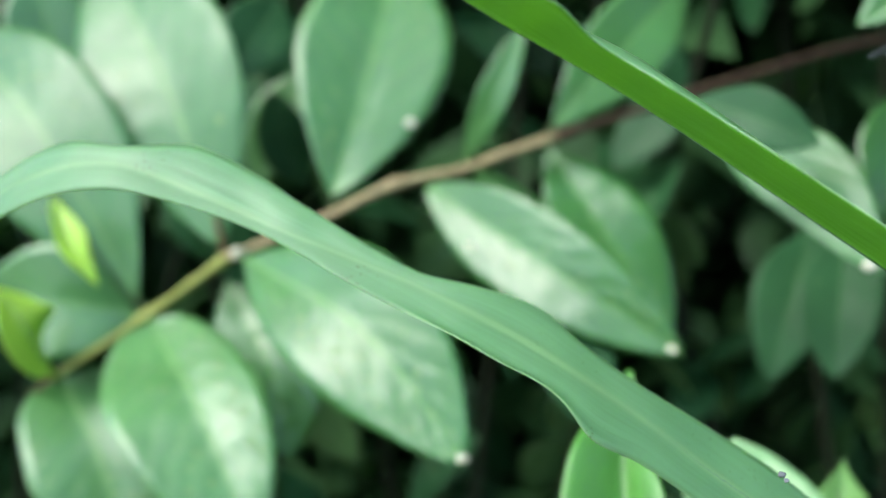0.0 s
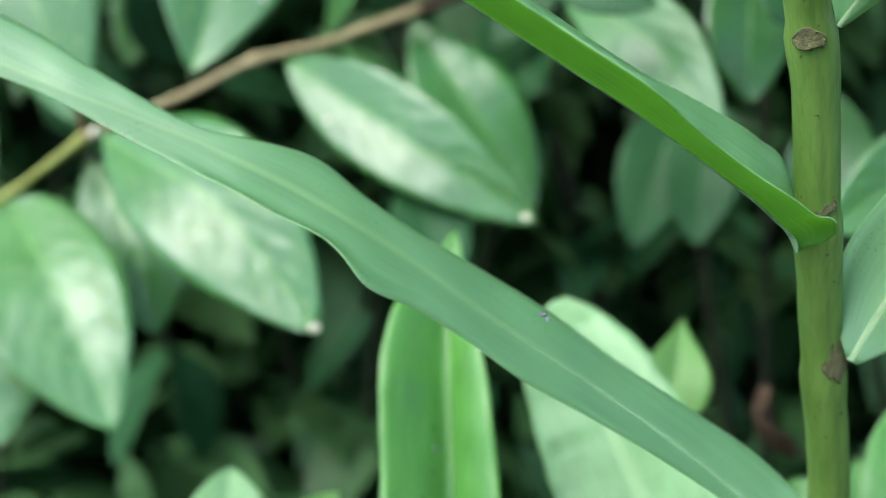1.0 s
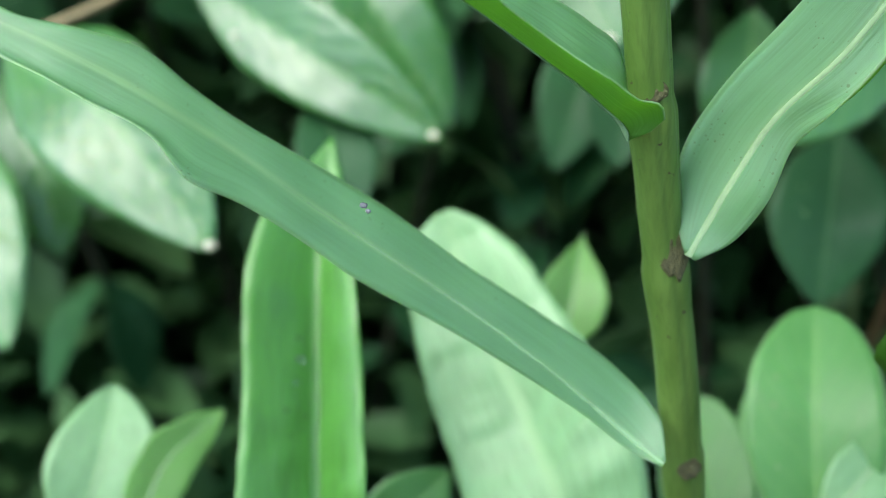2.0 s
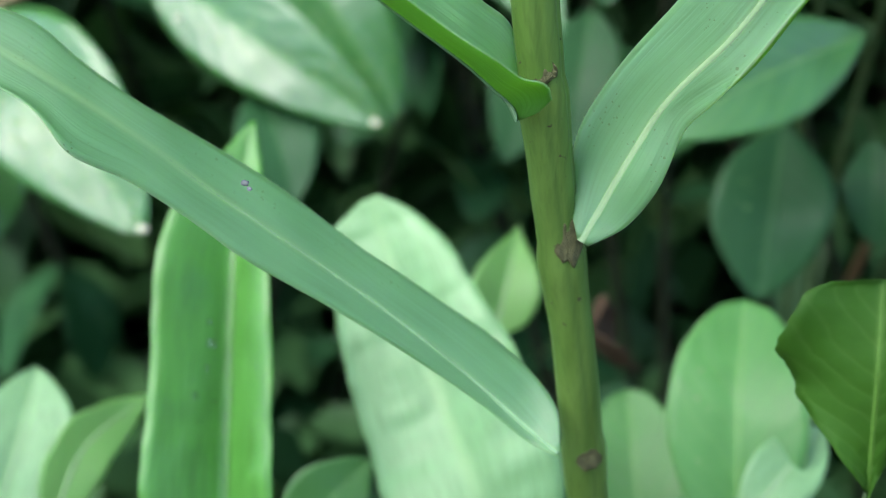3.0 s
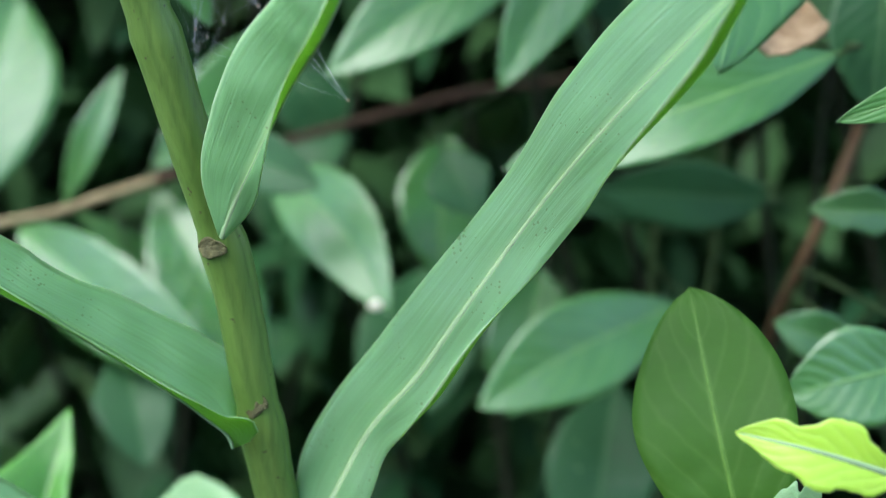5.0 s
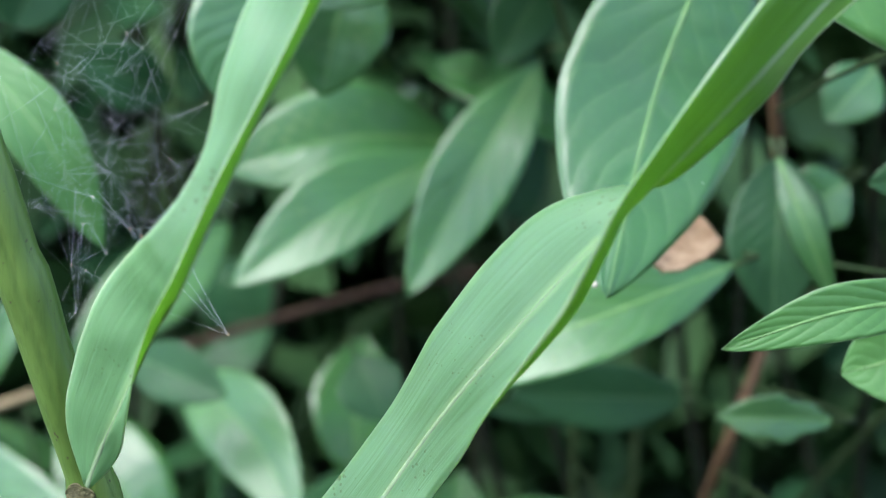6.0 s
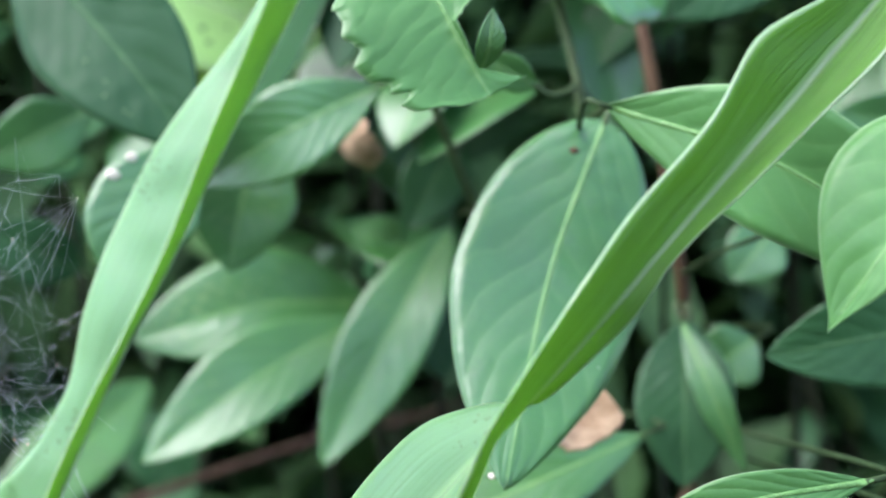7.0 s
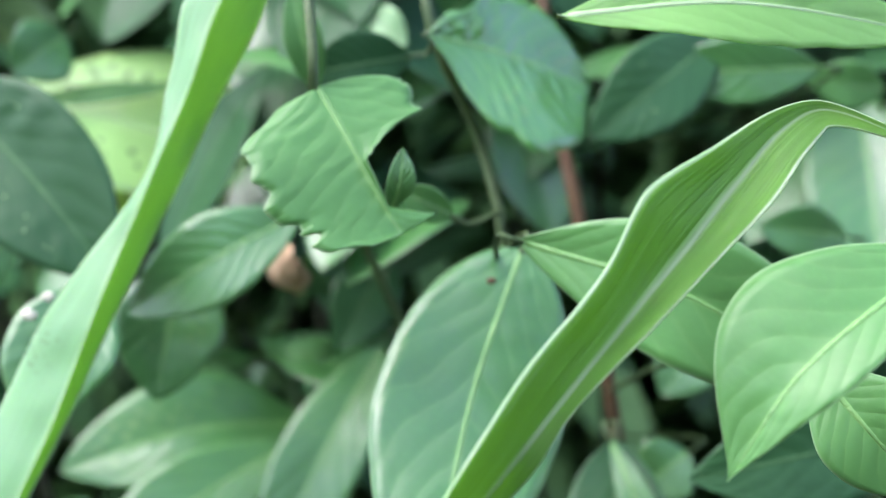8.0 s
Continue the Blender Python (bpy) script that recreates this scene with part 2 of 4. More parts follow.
# ---- shapes ----
def spline(points, n):
    """n points along a smooth curve through the given rows of numbers."""
    a = np.array(points, dtype=float)
    k = len(a)
    pos = np.concatenate(([0.0], np.cumsum(np.maximum(np.linalg.norm(np.diff(a[:, :3], axis=0), axis=1), 1e-6))))
    pos /= pos[-1]
    tan = np.zeros_like(a)
    for i in range(k):
        lo, hi = max(0, i - 1), min(k - 1, i + 1)
        tan[i] = (a[hi] - a[lo]) / (pos[hi] - pos[lo])
    out = []
    for s in np.linspace(0, 1, n):
        i = min(k - 2, max(0, int(np.searchsorted(pos, s, side="right")) - 1))
        h = pos[i + 1] - pos[i]
        f = (s - pos[i]) / h
        f2, f3 = f * f, f * f * f
        out.append((2 * f3 - 3 * f2 + 1) * a[i] + (f3 - 2 * f2 + f) * h * tan[i] + (3 * f2 - 2 * f3) * a[i + 1] + (f3 - f2) * h * tan[i + 1])
    return np.array(out)


def unit(v):
    return v / max(1e-9, float(np.linalg.norm(v)))


def mesh_of(name, verts, faces, mats, index=None, uvs=None):
    me = bpy.data.meshes.new(name)
    me.from_pydata([tuple(v) for v in verts], [], faces)
    for m in mats:
        me.materials.append(m)
    if index is not None:
        me.polygons.foreach_set("material_index", index)
    if uvs is not None:
        layer = me.uv_layers.new(name="UVMap")
        flat = np.array([uvs[i] for f in faces for i in f], dtype=float).ravel()
        layer.data.foreach_set("uv", flat)
    me.polygons.foreach_set("use_smooth", [True] * len(faces))
    me.update()
    return me


def child(name, me, parent, label=""):
    ob = new(name, me)
    ob.parent = parent
    if parent.parent is None:
        ob.matrix_parent_inverse = Matrix.Translation(-parent.location)
    return tagged(ob, label)


def sheet(name, grid, uv, normals, thick, upper, under):
    """A thin closed leaf from a grid of points: upper skin, lower skin and the rim between."""
    nu, nv = grid.shape[:2]
    top = grid + normals * thick * 0.5
    low = grid - normals * thick * 0.5
    verts = np.concatenate((top.reshape(-1, 3), low.reshape(-1, 3)))
    uvs = np.concatenate((uv.reshape(-1, 2), uv.reshape(-1, 2)))
    faces, index, k = [], [], nu * nv
    for i in range(nu - 1):
        for j in range(nv - 1):
            a, b, c, d = i * nv + j, i * nv + j + 1, (i + 1) * nv + j + 1, (i + 1) * nv + j
            faces.append((a, b, c, d)), index.append(0)
            faces.append((k + d, k + c, k + b, k + a)), index.append(1)
    rim = [i * nv for i in range(nu)] + [(nu - 1) * nv + j for j in range(1, nv)] + [i * nv + nv - 1 for i in range(nu - 2, -1, -1)] + list(range(nv - 2, 0, -1))
    for a, b in zip(rim, rim[1:] + rim[:1]):
        faces.append((a, b, k + b, k + a)), index.append(0)
    me = mesh_of(name, verts, faces, (upper, under), index, uvs)
    me.polygons.foreach_set("use_smooth", [True] * (len(faces) - len(rim)) + [False] * len(rim))
    return me


def grid_normals(g):
    du, dv = np.gradient(g, axis=0), np.gradient(g, axis=1)
    n = np.cross(dv, du)
    return n / np.maximum(np.linalg.norm(n, axis=2, keepdims=True), 1e-12)


def tube(name, points, radii, mat, sides=8, lumps=0.0, seams=()):
    """A tapered round stem along points."""
    pts = np.array(points, dtype=float)
    n = len(pts)
    tans = np.gradient(pts, axis=0)
    ref = np.array((0.31, -0.9, 0.3))
    verts, faces = [], []
    for i in range(n):
        t = unit(tans[i])
        x = unit(np.cross(t, ref))
        y = np.cross(t, x)
        for j in range(sides):
            a = 2 * math.pi * j / sides
            r = radii[i] * (1 + lumps * noise.noise(Vector(pts[i] * 90) + Vector((math.cos(a), math.sin(a), 0))))
            for m in seams:
                gap = (a - m - 0.25 * math.sin(i * 0.05) + math.pi) % (2 * math.pi) - math.pi
                r *= 1 - 0.07 * math.exp(-(gap / 0.13) ** 2)
            verts.append(pts[i] + r * (math.cos(a) * x + math.sin(a) * y))
    for i in range(n - 1):
        for j in range(sides):
            k = (j + 1) % sides
            faces.append((i * sides + j, i * sides + k, (i + 1) * sides + k, (i + 1) * sides + j))
    faces.append(tuple(range(sides - 1, -1, -1)))
    faces.append(tuple((n - 1) * sides + j for j in range(sides)))
    return mesh_of(name, verts, faces, (mat,))


def rib_mesh(mid, normals, widths, height, mat):
    """A midrib: a low rounded ridge standing out on both faces of a leaf."""
    n = len(mid)
    tans = np.gradient(mid, axis=0)
    verts, faces, sides = [], [], 8
    for i in range(n):
        s = unit(np.cross(tans[i], normals[i]))
        for j in range(sides):
            a = 2 * math.pi * j / sides
            verts.append(mid[i] + widths[i] * math.cos(a) * s + height * (0.15 + 0.85 * widths[i] / max(widths)) * math.sin(a) * normals[i])
    for i in range(n - 1):
        for j in range(sides):
            k = (j + 1) % sides
            faces.append((i * sides + j, i * sides + k, (i + 1) * sides + k, (i + 1) * sides + j))
    return mesh_of("midrib", verts, faces, (mat,))


VIEW = np.array((0.0, -1.0, 0.0))


def blade(parent, stations, label, skins=("blade", "blade_under"), rib=0.0010, ruffle=0.002, nu=90, seed=0, wavy=1.0, buckle=0.0016, rib_skin=RIB):
    """A long ginger leaf. Each station: midrib x, y, z; width and turn of one half; width and turn of the other.
    A turn is the half's angle round the midrib, from the side axis forwards; two more numbers curl the margins."""
    st = spline([(*s, 0, 0)[:9] for s in stations], nu)
    mid = st[:, :3]
    tans = np.gradient(mid, axis=0)
    nv = 7
    cols = 2 * nv + 1
    grid, uv = np.zeros((nu, cols, 3)), np.zeros((nu, cols, 2))
    for i in range(nu):
        t = unit(tans[i])
        s = unit(np.cross(t, VIEW))
        n = np.cross(s, t)
        for half, (w, a), curl in ((-1, st[i, 3:5], st[i, 7]), (1, st[i, 5:7], st[i, 8])):
            w, a = max(0.0, w), radians(a)
            w *= 1 + wavy * 0.15 * noise.noise(Vector((i * 9.0 / nu + seed, half * 5.3, 0.2))) + wavy * 0.10 * noise.noise(Vector((i * 24.0 / nu + seed, half * 5.3, 3.2))) + wavy * 0.03 * noise.noise(Vector((i * 60.0 / nu + seed, half * 5.3, 6.2)))
            place = mid[i].copy()
            for j in range(nv + 1):
                f = j / nv
                ang = a - half * (0.3 * f * f - 0.08) + radians(curl) * max(0.0, f - 0.55) / 0.45
                if j:
                    place = place + w / nv * (math.cos(ang) * s + math.sin(ang) * n)
                rip = ruffle * f * f * min(1.0, w / 0.008) * noise.noise(Vector((i * 13.0 / nu + seed, half * 2.1, 7.0))) * 2
                col = nv + half * j
                rip += buckle * math.sin(math.pi * f) * noise.noise(Vector((i * 22.0 / nu + seed, half * (1.3 * f + 0.4), 1.7))) * min(1.0, w / 0.01)
                grid[i, col] = place + rip * n
                uv[i, col] = (i / (nu - 1), 0.5 + 0.5 * half * f)
    nor = grid_normals(grid)
    leaf_ob = child("leaf", sheet("leaf", grid, uv, nor, 0.00035, SKIN[skins[0]], SKIN[skins[1]]), parent, label)
    wid = [rib * 1.25 * (0.22 + 0.78 * (1 - i / (nu - 1)) ** 2.2) for i in range(nu)]
    if rib > 0.0004:
        child("midrib", rib_mesh(mid, nor[:, nv], wid, rib * 0.42, rib_skin), leaf_ob)
    return leaf_ob


def leaf(parent, base, mid, tip, width, normal, kind="mid", label="", belly=0.5, point=1.0, cup=0.14, wave=0.018, torn=0.0, under="under", nu=30, sides=(1.0, 1.0), quilt=0.014, bites=(), stalk=True, blunt=0.9):
    """A broad leaf of a shrub: oval blade on a curved midrib, side veins pressed in, edges a little wavy."""
    seed = len(parent.children) * 3.7
    mids = spline((base, mid, tip), nu)
    tans = np.gradient(mids, axis=0)
    n0 = np.array(normal, dtype=float)
    nv = 6
    cols = 2 * nv + 1
    grid, uv = np.zeros((nu, cols, 3)), np.zeros((nu, cols, 2))
    p = math.log(0.5) / math.log(belly)
    for i in range(nu):
        u = i / (nu - 1)
        t = unit(tans[i])
        s = unit(np.cross(t, n0))
        n = np.cross(s, t)
        w = 0.5 * width * max(0.0, math.sin(math.pi * u ** p)) ** (blunt if u < belly else 0.8 * point)
        for half in (-1, 1):
            edge = sides[half > 0] + 0.05 * noise.noise(Vector((u * 5 + seed, half * 3.1, 0.5)))
            if torn:
                edge -= torn * max(0.0, noise.noise(Vector((u * 9 + seed, half * 7.7, 2.5))) + 0.1)
                edge -= torn * 0.2 * abs(noise.noise(Vector((u * 40 + seed, half * 2.7, 1.5))))
            for at, side, depth, wide in bites:
                if side == half:
                    edge -= depth * max(0.0, 1 - ((u - at) / wide) ** 2) ** 0.5
            edge = max(edge, 0.03)
            for j in range(nv + 1):
                f = j / nv
                bend = noise.noise(Vector((u * 3 + seed, half * f * 2, 4.5)))
                ridge = quilt * width * (0.5 + bend) * math.sin(math.pi * (u * 9 - 2.6 * f + 1.5 * bend)) ** 2 * math.sin(math.pi * min(1, f * 1.05))
                lift = cup * w * f + wave * width * f * f * math.sin(u * 9 + seed + half)
                grid[i, nv + half * j] = mids[i] + s * (half * w * f * edge) + n * (lift + ridge)
                uv[i, nv + half * j] = (u, 0.5 + 0.5 * half * f)
    nor = grid_normals(grid)
    leaf_ob = child("leaf", sheet("leaf", grid, uv, nor, 0.00026, SKIN[kind], SKIN[under]), parent, label)
    if stalk:
        LEAF_BASES.setdefault(parent.name, []).append((leaf_ob, mids[0], unit(mids[1] - mids[0])))
    r = 0.0009
    child("midrib", rib_mesh(mids, nor[:, nv], [r * (1.25 - u) for u in np.linspace(0, 1, nu)], r * 0.7, RIB_OF.get(kind, RIB)), leaf_ob)
    return leaf_ob


TWIG_POINTS, LEAF_BASES = {}, {}


def branch(parent, points, r0, r1, mat, name="branch", label="", n=90, lumps=0.2, swell=()):
    """A tapered twig; swell: the places of its thickened joints."""
    p = spline(points, n)
    radii = np.linspace(r0, r1, n)
    for q in swell:
        radii = radii * (1 + 0.55 * np.exp(-(np.linalg.norm(p - np.array(q), axis=1) / 0.006) ** 2))
    TWIG_POINTS.setdefault(parent.name, []).extend(p)
    return child(name, tube(name, p, radii, mat, 10, lumps), parent, label)


def plant(name, x, y, label, category="shrub", group=""):
    ob = new(name)
    ob.location = (x, y, 0)
    ob.empty_display_size = 0.05
    bpy.context.view_layer.update()
    return tagged(ob, label, category, group)


def lump(name, place, size, normal, mat, parent=None, label="", seed=0):
    """A small uneven crust, flattened along the surface it sits on."""
    bm = bmesh.new()
    bmesh.ops.create_icosphere(bm, subdivisions=2, radius=1.0)
    q = Vector(normal).to_track_quat("Z", "Y")
    for v in bm.verts:
        k = 1 + 0.35 * noise.noise(v.co * 1.7 + Vector((seed, 0, 0)))
        v.co = Vector(place) + q @ Vector((v.co.x * size * k, v.co.y * size * 0.8 * k, v.co.z * size * 0.2))
    me = bpy.data.meshes.new(name)
    bm.to_mesh(me)
    bm.free()
    me.materials.append(mat)
    me.polygons.foreach_set("use_smooth", [True] * len(me.polygons))
    return child(name, me, parent, label)


def scar(parent, place, size, turn, seed):
    """A torn dry rim of leaf sheath round a node of the cane."""
    nu, nv = 30, 14
    grid, uv = np.zeros((nu, nv, 3)), np.zeros((nu, nv, 2))
    for i in range(nu):
        u = i / (nu - 1) * 2 - 1
        a = turn + u * 0.62
        top = size * (1 - u * u) * (0.85 + 0.45 * noise.noise(Vector((u * 1.6, seed * 3.1, 0.4)))) + 0.0006
        low = -size * 0.7 * (1 - u * u) * (0.75 + 0.6 * noise.noise(Vector((u * 1.8, seed * 3.1, 5.4)))) - 0.0006
        for j in range(nv):
            f = j / (nv - 1)
            r = 0.0066 + 0.0007 * abs(noise.noise(Vector((u * 4, f * 3, seed)))) + 0.0007 * max(0.0, f - 0.75) * 2
            grid[i, j] = (place[0] + r * math.cos(a), place[1] + r * math.sin(a), place[2] + low + (top - low) * f)
            uv[i, j] = (u, f)
    me = sheet("sheath_scar", grid, uv, grid_normals(grid), 0.0003, SCAR, SCAR)
    return child("sheath_scar", me, parent, "dry brown torn leaf sheath")


def cane(parent, points, nodes, r0, r1):
    """The cane: a stem wrapped in sheaths, each a little thicker just under its node."""
    n = 260
    p = spline(points, n)
    radii = []
    for i in range(n):
        z, r = p[i][2], r0 + (r1 - r0) * i / (n - 1)
        below = min([zn - z for zn in nodes if zn >= z] or [0.05])
        above = min([z - zn for zn in nodes if z > zn] or [0.05])
        radii.append(r * (1 + 0.10 * math.exp(-((below - 0.004) / 0.010) ** 2) - 0.05 * math.exp(-(above / 0.012) ** 2)))
    return child("stem", tube("stem", p, radii, STEM, 56, 0.05, seams=(-1.75, -0.75)), parent, "olive green cane with dry scars")


def dead_leaf(place, size, turn, label, mat=None, seed=0):
    """A dry leaf curled up on itself."""
    nu, nv = 26, 15
    m = pose(*place, *turn)
    grid, uv = np.zeros((nu, nv, 3)), np.zeros((nu, nv, 2))
    for i in range(nu):
        u = i / (nu - 1)
        w = size * 0.42 * math.sin(math.pi * min(1, u * 0.95 + 0.03)) ** 0.7 * (1 + 0.15 * noise.noise(Vector((u * 7, seed, 0))))
        for j in range(nv):
            v = j / (nv - 1) * 2 - 1
            a = v * 1.5 + 0.5 * noise.noise(Vector((u * 3, v, seed)))
            q = Vector(((u - 0.5) * size, w * math.sin(a), w * (1 - math.cos(a)) * 0.8 + size * (0.5 * (u - 0.5) ** 2 + 0.05 * noise.noise(Vector((u * 6, v * 4, seed + 3))))))
            grid[i, j], uv[i, j] = m @ q, (u, v)
    ob = new("dead_leaf", sheet("dead_leaf", grid, uv, grid_normals(grid), 0.0004, mat or DEAD, mat or DEAD))
    return tagged(ob, label, "leaf")


def spider_web(anchors, centre, spread, label):
    """A loose tangle of silk with specks caught in it."""
    rng = random.Random(3)
    web = new("spider_web")
    web.location = centre
    tagged(web, label, "web")
    c = Vector(centre)
    verts, faces = [], []

    def strand(a, b, r):
        k, n = len(verts), 5
        sag = 0.03 * (b - a).length
        for i in range(n):
            f = i / (n - 1)
            p = a.lerp(b, f) - Vector((0, 0, 4 * sag * f * (1 - f)))
            for q in ((r, 0, 0), (-r * 0.5, 0, r * 0.87), (-r * 0.5, 0, -r * 0.87)):
                verts.append(tuple(p + Vector(q) - c))
        for i in range(n - 1):
            for j in range(3):
                l = (j + 1) % 3
                faces.append((k + i * 3 + j, k + i * 3 + l, k + i * 3 + 3 + l, k + i * 3 + 3 + j))

    pts = [c + Vector((rng.gauss(0, spread[0]), rng.gauss(0, spread[1]), rng.gauss(0, spread[2]))) for _ in range(90)]
    for a in anchors:
        for _ in range(8):
            strand(Vector(a) + Vector((rng.gauss(0, 0.004), rng.gauss(0, 0.004), rng.gauss(0, 0.012))), rng.choice(pts), 0.000011)
    for _ in range(260):
        a = rng.choice(pts)
        b = min(rng.sample(pts, 9), key=lambda q: (q - a).length if q is not a else 9)
        strand(a, b, rng.choice((0.000009, 0.000013, 0.000019)))
    ob = new("silk", mesh_of("silk", verts, faces, (SILK,)))
    ob.parent = web
    for i in range(34):
        p = rng.choice(pts) - c
        bm = bmesh.new()
        bmesh.ops.create_icosphere(bm, subdivisions=1, radius=rng.uniform(0.00014, 0.00034))
        for v in bm.verts:
            v.co = Vector((v.co.x * rng.uniform(0.5, 1.5), v.co.y, v.co.z * rng.uniform(0.6, 1.8))) + p
        me = bpy.data.meshes.new("debris")
        bm.to_mesh(me)
        bm.free()
        me.materials.append(WHITE if i % 3 else DEAD)
        sp = new("debris", me)
        sp.parent = web
    return web


def petioles(parent, mat):
    """Leaf stalks from every leaf's base back to the nearest twig of its plant."""
    twigs = np.array(TWIG_POINTS[parent.name])
    for leaf_ob, base, way in LEAF_BASES[parent.name]:
        way_back = twigs - base
        cost = np.linalg.norm(way_back * (1.0, 0.12, 1.0), axis=1) + 0.6 * np.maximum(0, -way_back[:, 1])
        end = twigs[int(np.argmin(cost))]
        gap = float(np.linalg.norm(end - base))
        if gap < 0.002:
            continue
        bow = base - way * min(0.009, 0.4 * gap)
        deep = max(end[1], base[1] + 0.6 * gap)
        behind = np.array((0.8 * bow[0] + 0.2 * end[0], 0.35 * bow[1] + 0.65 * deep, 0.8 * bow[2] + 0.2 * end[2]))
        p = spline((base + way * 0.002, bow, behind, end), 18) if gap > 0.10 else spline((base + way * 0.002, base - way * min(0.006, 0.3 * gap), end), 18)
        # Long stalks reaching far back get the copy with painted shade.
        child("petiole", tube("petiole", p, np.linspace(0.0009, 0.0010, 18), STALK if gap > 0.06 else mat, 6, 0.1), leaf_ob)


def crowd(parent, count, xs, ys, zs, seed):
    """Crowded leaves of one shrub, hanging outwards from its twigs at every angle."""
    rng = random.Random(seed)
    for k in range(count):
        b = np.array((rng.uniform(*xs), rng.uniform(*ys), rng.uniform(*zs)))
        length, turn, drop = rng.uniform(0.07, 0.125), rng.uniform(-1.9, 1.9), rng.uniform(-0.1, 1.2)
        out = np.array((math.sin(turn) * math.cos(drop), -math.cos(turn) * math.cos(drop) * 0.6, -math.sin(drop)))
        tip = b + out * length
        mid = (b + tip) / 2 + np.array((0, -0.004, 0.008))
        up = np.array((rng.uniform(-0.3, 0.3), -0.55, 0.8))
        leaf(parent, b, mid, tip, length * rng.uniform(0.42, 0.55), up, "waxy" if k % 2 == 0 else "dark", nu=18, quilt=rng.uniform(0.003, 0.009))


# ---- setting ----
def ground_height(x, y):
    return 0.03 * noise.noise(Vector((x * 1.3, y * 1.3, 0))) + 0.5 * max(0.0, min(1.0, (math.hypot(x, y) - 30) / 300)) * 10


def make_ground():
    rings = [0.0, 0.3, 0.6, 0.9, 1.2, 1.6, 2.1, 2.8, 4, 6, 9, 14, 25, 50, 120, 300, 800, 2500]
    verts, faces, sides = [], [], 40
    for r in rings:
        for j in range(sides):
            a = 2 * math.pi * j / sides
            x, y = 0.25 + r * math.cos(a), 0.7 + r * math.sin(a)
            verts.append((x, y, ground_height(x, y)))
    for i in range(len(rings) - 1):
        for j in range(sides):
            k = (j + 1) % sides
            faces.append((i * sides + j, i * sides + k, (i + 1) * sides + k, (i + 1) * sides + j))
    ob = new("ground", mesh_of("ground", verts, faces, (SOIL,)))
    tagged(ob, "dark damp soil under the shrubs", "ground", kind="structure")


make_ground()


# ---- the ginger cane in front ----
ginger = plant("ginger_plant", 0.262, 0.53, "tall green ginger cane with long narrow wavy leaves", "plant")
cane_stem = cane(ginger, ((0.3150, 0.6000, 0.0000), (0.2950, 0.5200, 0.3500), (0.2644, 0.4370, 0.6600), (0.2539, 0.4220, 0.7400), (0.2490, 0.4125, 0.7850), (0.2435, 0.4050, 0.8230), (0.2399, 0.3990, 0.8520), (0.2371, 0.3940, 0.8780), (0.2340, 0.3890, 0.9060), (0.2273, 0.3820, 0.9380), (0.2199, 0.3745, 0.9720), (0.2136, 0.3680, 1.0000), (0.2026, 0.3580, 1.0500), (0.1776, 0.3380, 1.1700)), (0.756, 0.822, 0.866, 0.918, 0.972, 1.020), 0.0069, 0.0056)
scar(ginger, (0.2522, 0.4192, 0.7535), 0.004, -1.3, 0)
scar(ginger, (0.2443, 0.4060, 0.8225), 0.0090, -1.3, 1)
scar(ginger, (0.2386, 0.3968, 0.8700), 0.0050, -1.72, 2)
scar(ginger, (0.2326, 0.3874, 0.9135), 0.0036, -1.9, 3)
blade(ginger, [
    (0.2434, 0.3955, 0.7650, 0.0008, 150, 0.0012, -30),
    (0.2367, 0.4010, 0.7686, 0.0028, 150, 0.0105, -32),
    (0.2236, 0.4060, 0.7792, 0.0039, 142, 0.0140, -38),
    (0.2037, 0.4080, 0.7961, 0.0066, 138, 0.0127, -42),
    (0.1848, 0.4090, 0.8107, 0.0084, 136, 0.0114, -44),
    (0.1647, 0.4090, 0.8258, 0.0111, 134, 0.0130, -46),
    (0.1495, 0.4090, 0.8371, 0.0106, 132, 0.0124, -48),
    (0.1360, 0.4090, 0.8482, 0.0125, 131, 0.0103, -48),
    (0.1242, 0.4090, 0.8571, 0.0159, 130, 0.0092, -50, -20, 0),
    (0.1124, 0.4090, 0.8653, 0.0126, 130, 0.0100, -50, -60, 0),
    (0.0988, 0.4110, 0.8734, 0.0138, 132, 0.0126, -48, -70, 0),
    (0.0837, 0.4130, 0.8812, 0.0132, 132, 0.0091, -48, -70, 0),
    (0.0680, 0.4160, 0.8883, 0.0100, 132, 0.0045, -48, -30, 0),
    (0.0326, 0.4210, 0.9016, 0.0038, 132, 0.0120, -48),
    (0.0156, 0.4250, 0.9083, 0.0040, 132, 0.0153, -48),
    (-0.0035, 0.4290, 0.9157, 0.0065, 132, 0.0160, -48),
    (-0.0194, 0.4320, 0.9204, 0.0096, 132, 0.0075, -48),
    (-0.0384, 0.4360, 0.9186, 0.0098, 132, 0.0109, -48),
    (-0.0571, 0.4410, 0.9117, 0.0100, 132, 0.0081, -48),
    (-0.0952, 0.4460, 0.8859, 0.0013, 140, 0.0016, -40),
], "long wavy green leaf with fine parallel veins", seed=1, nu=200, ruffle=0.0008, wavy=0.12, rib=0.0007, rib_skin=RIB_SOFT)
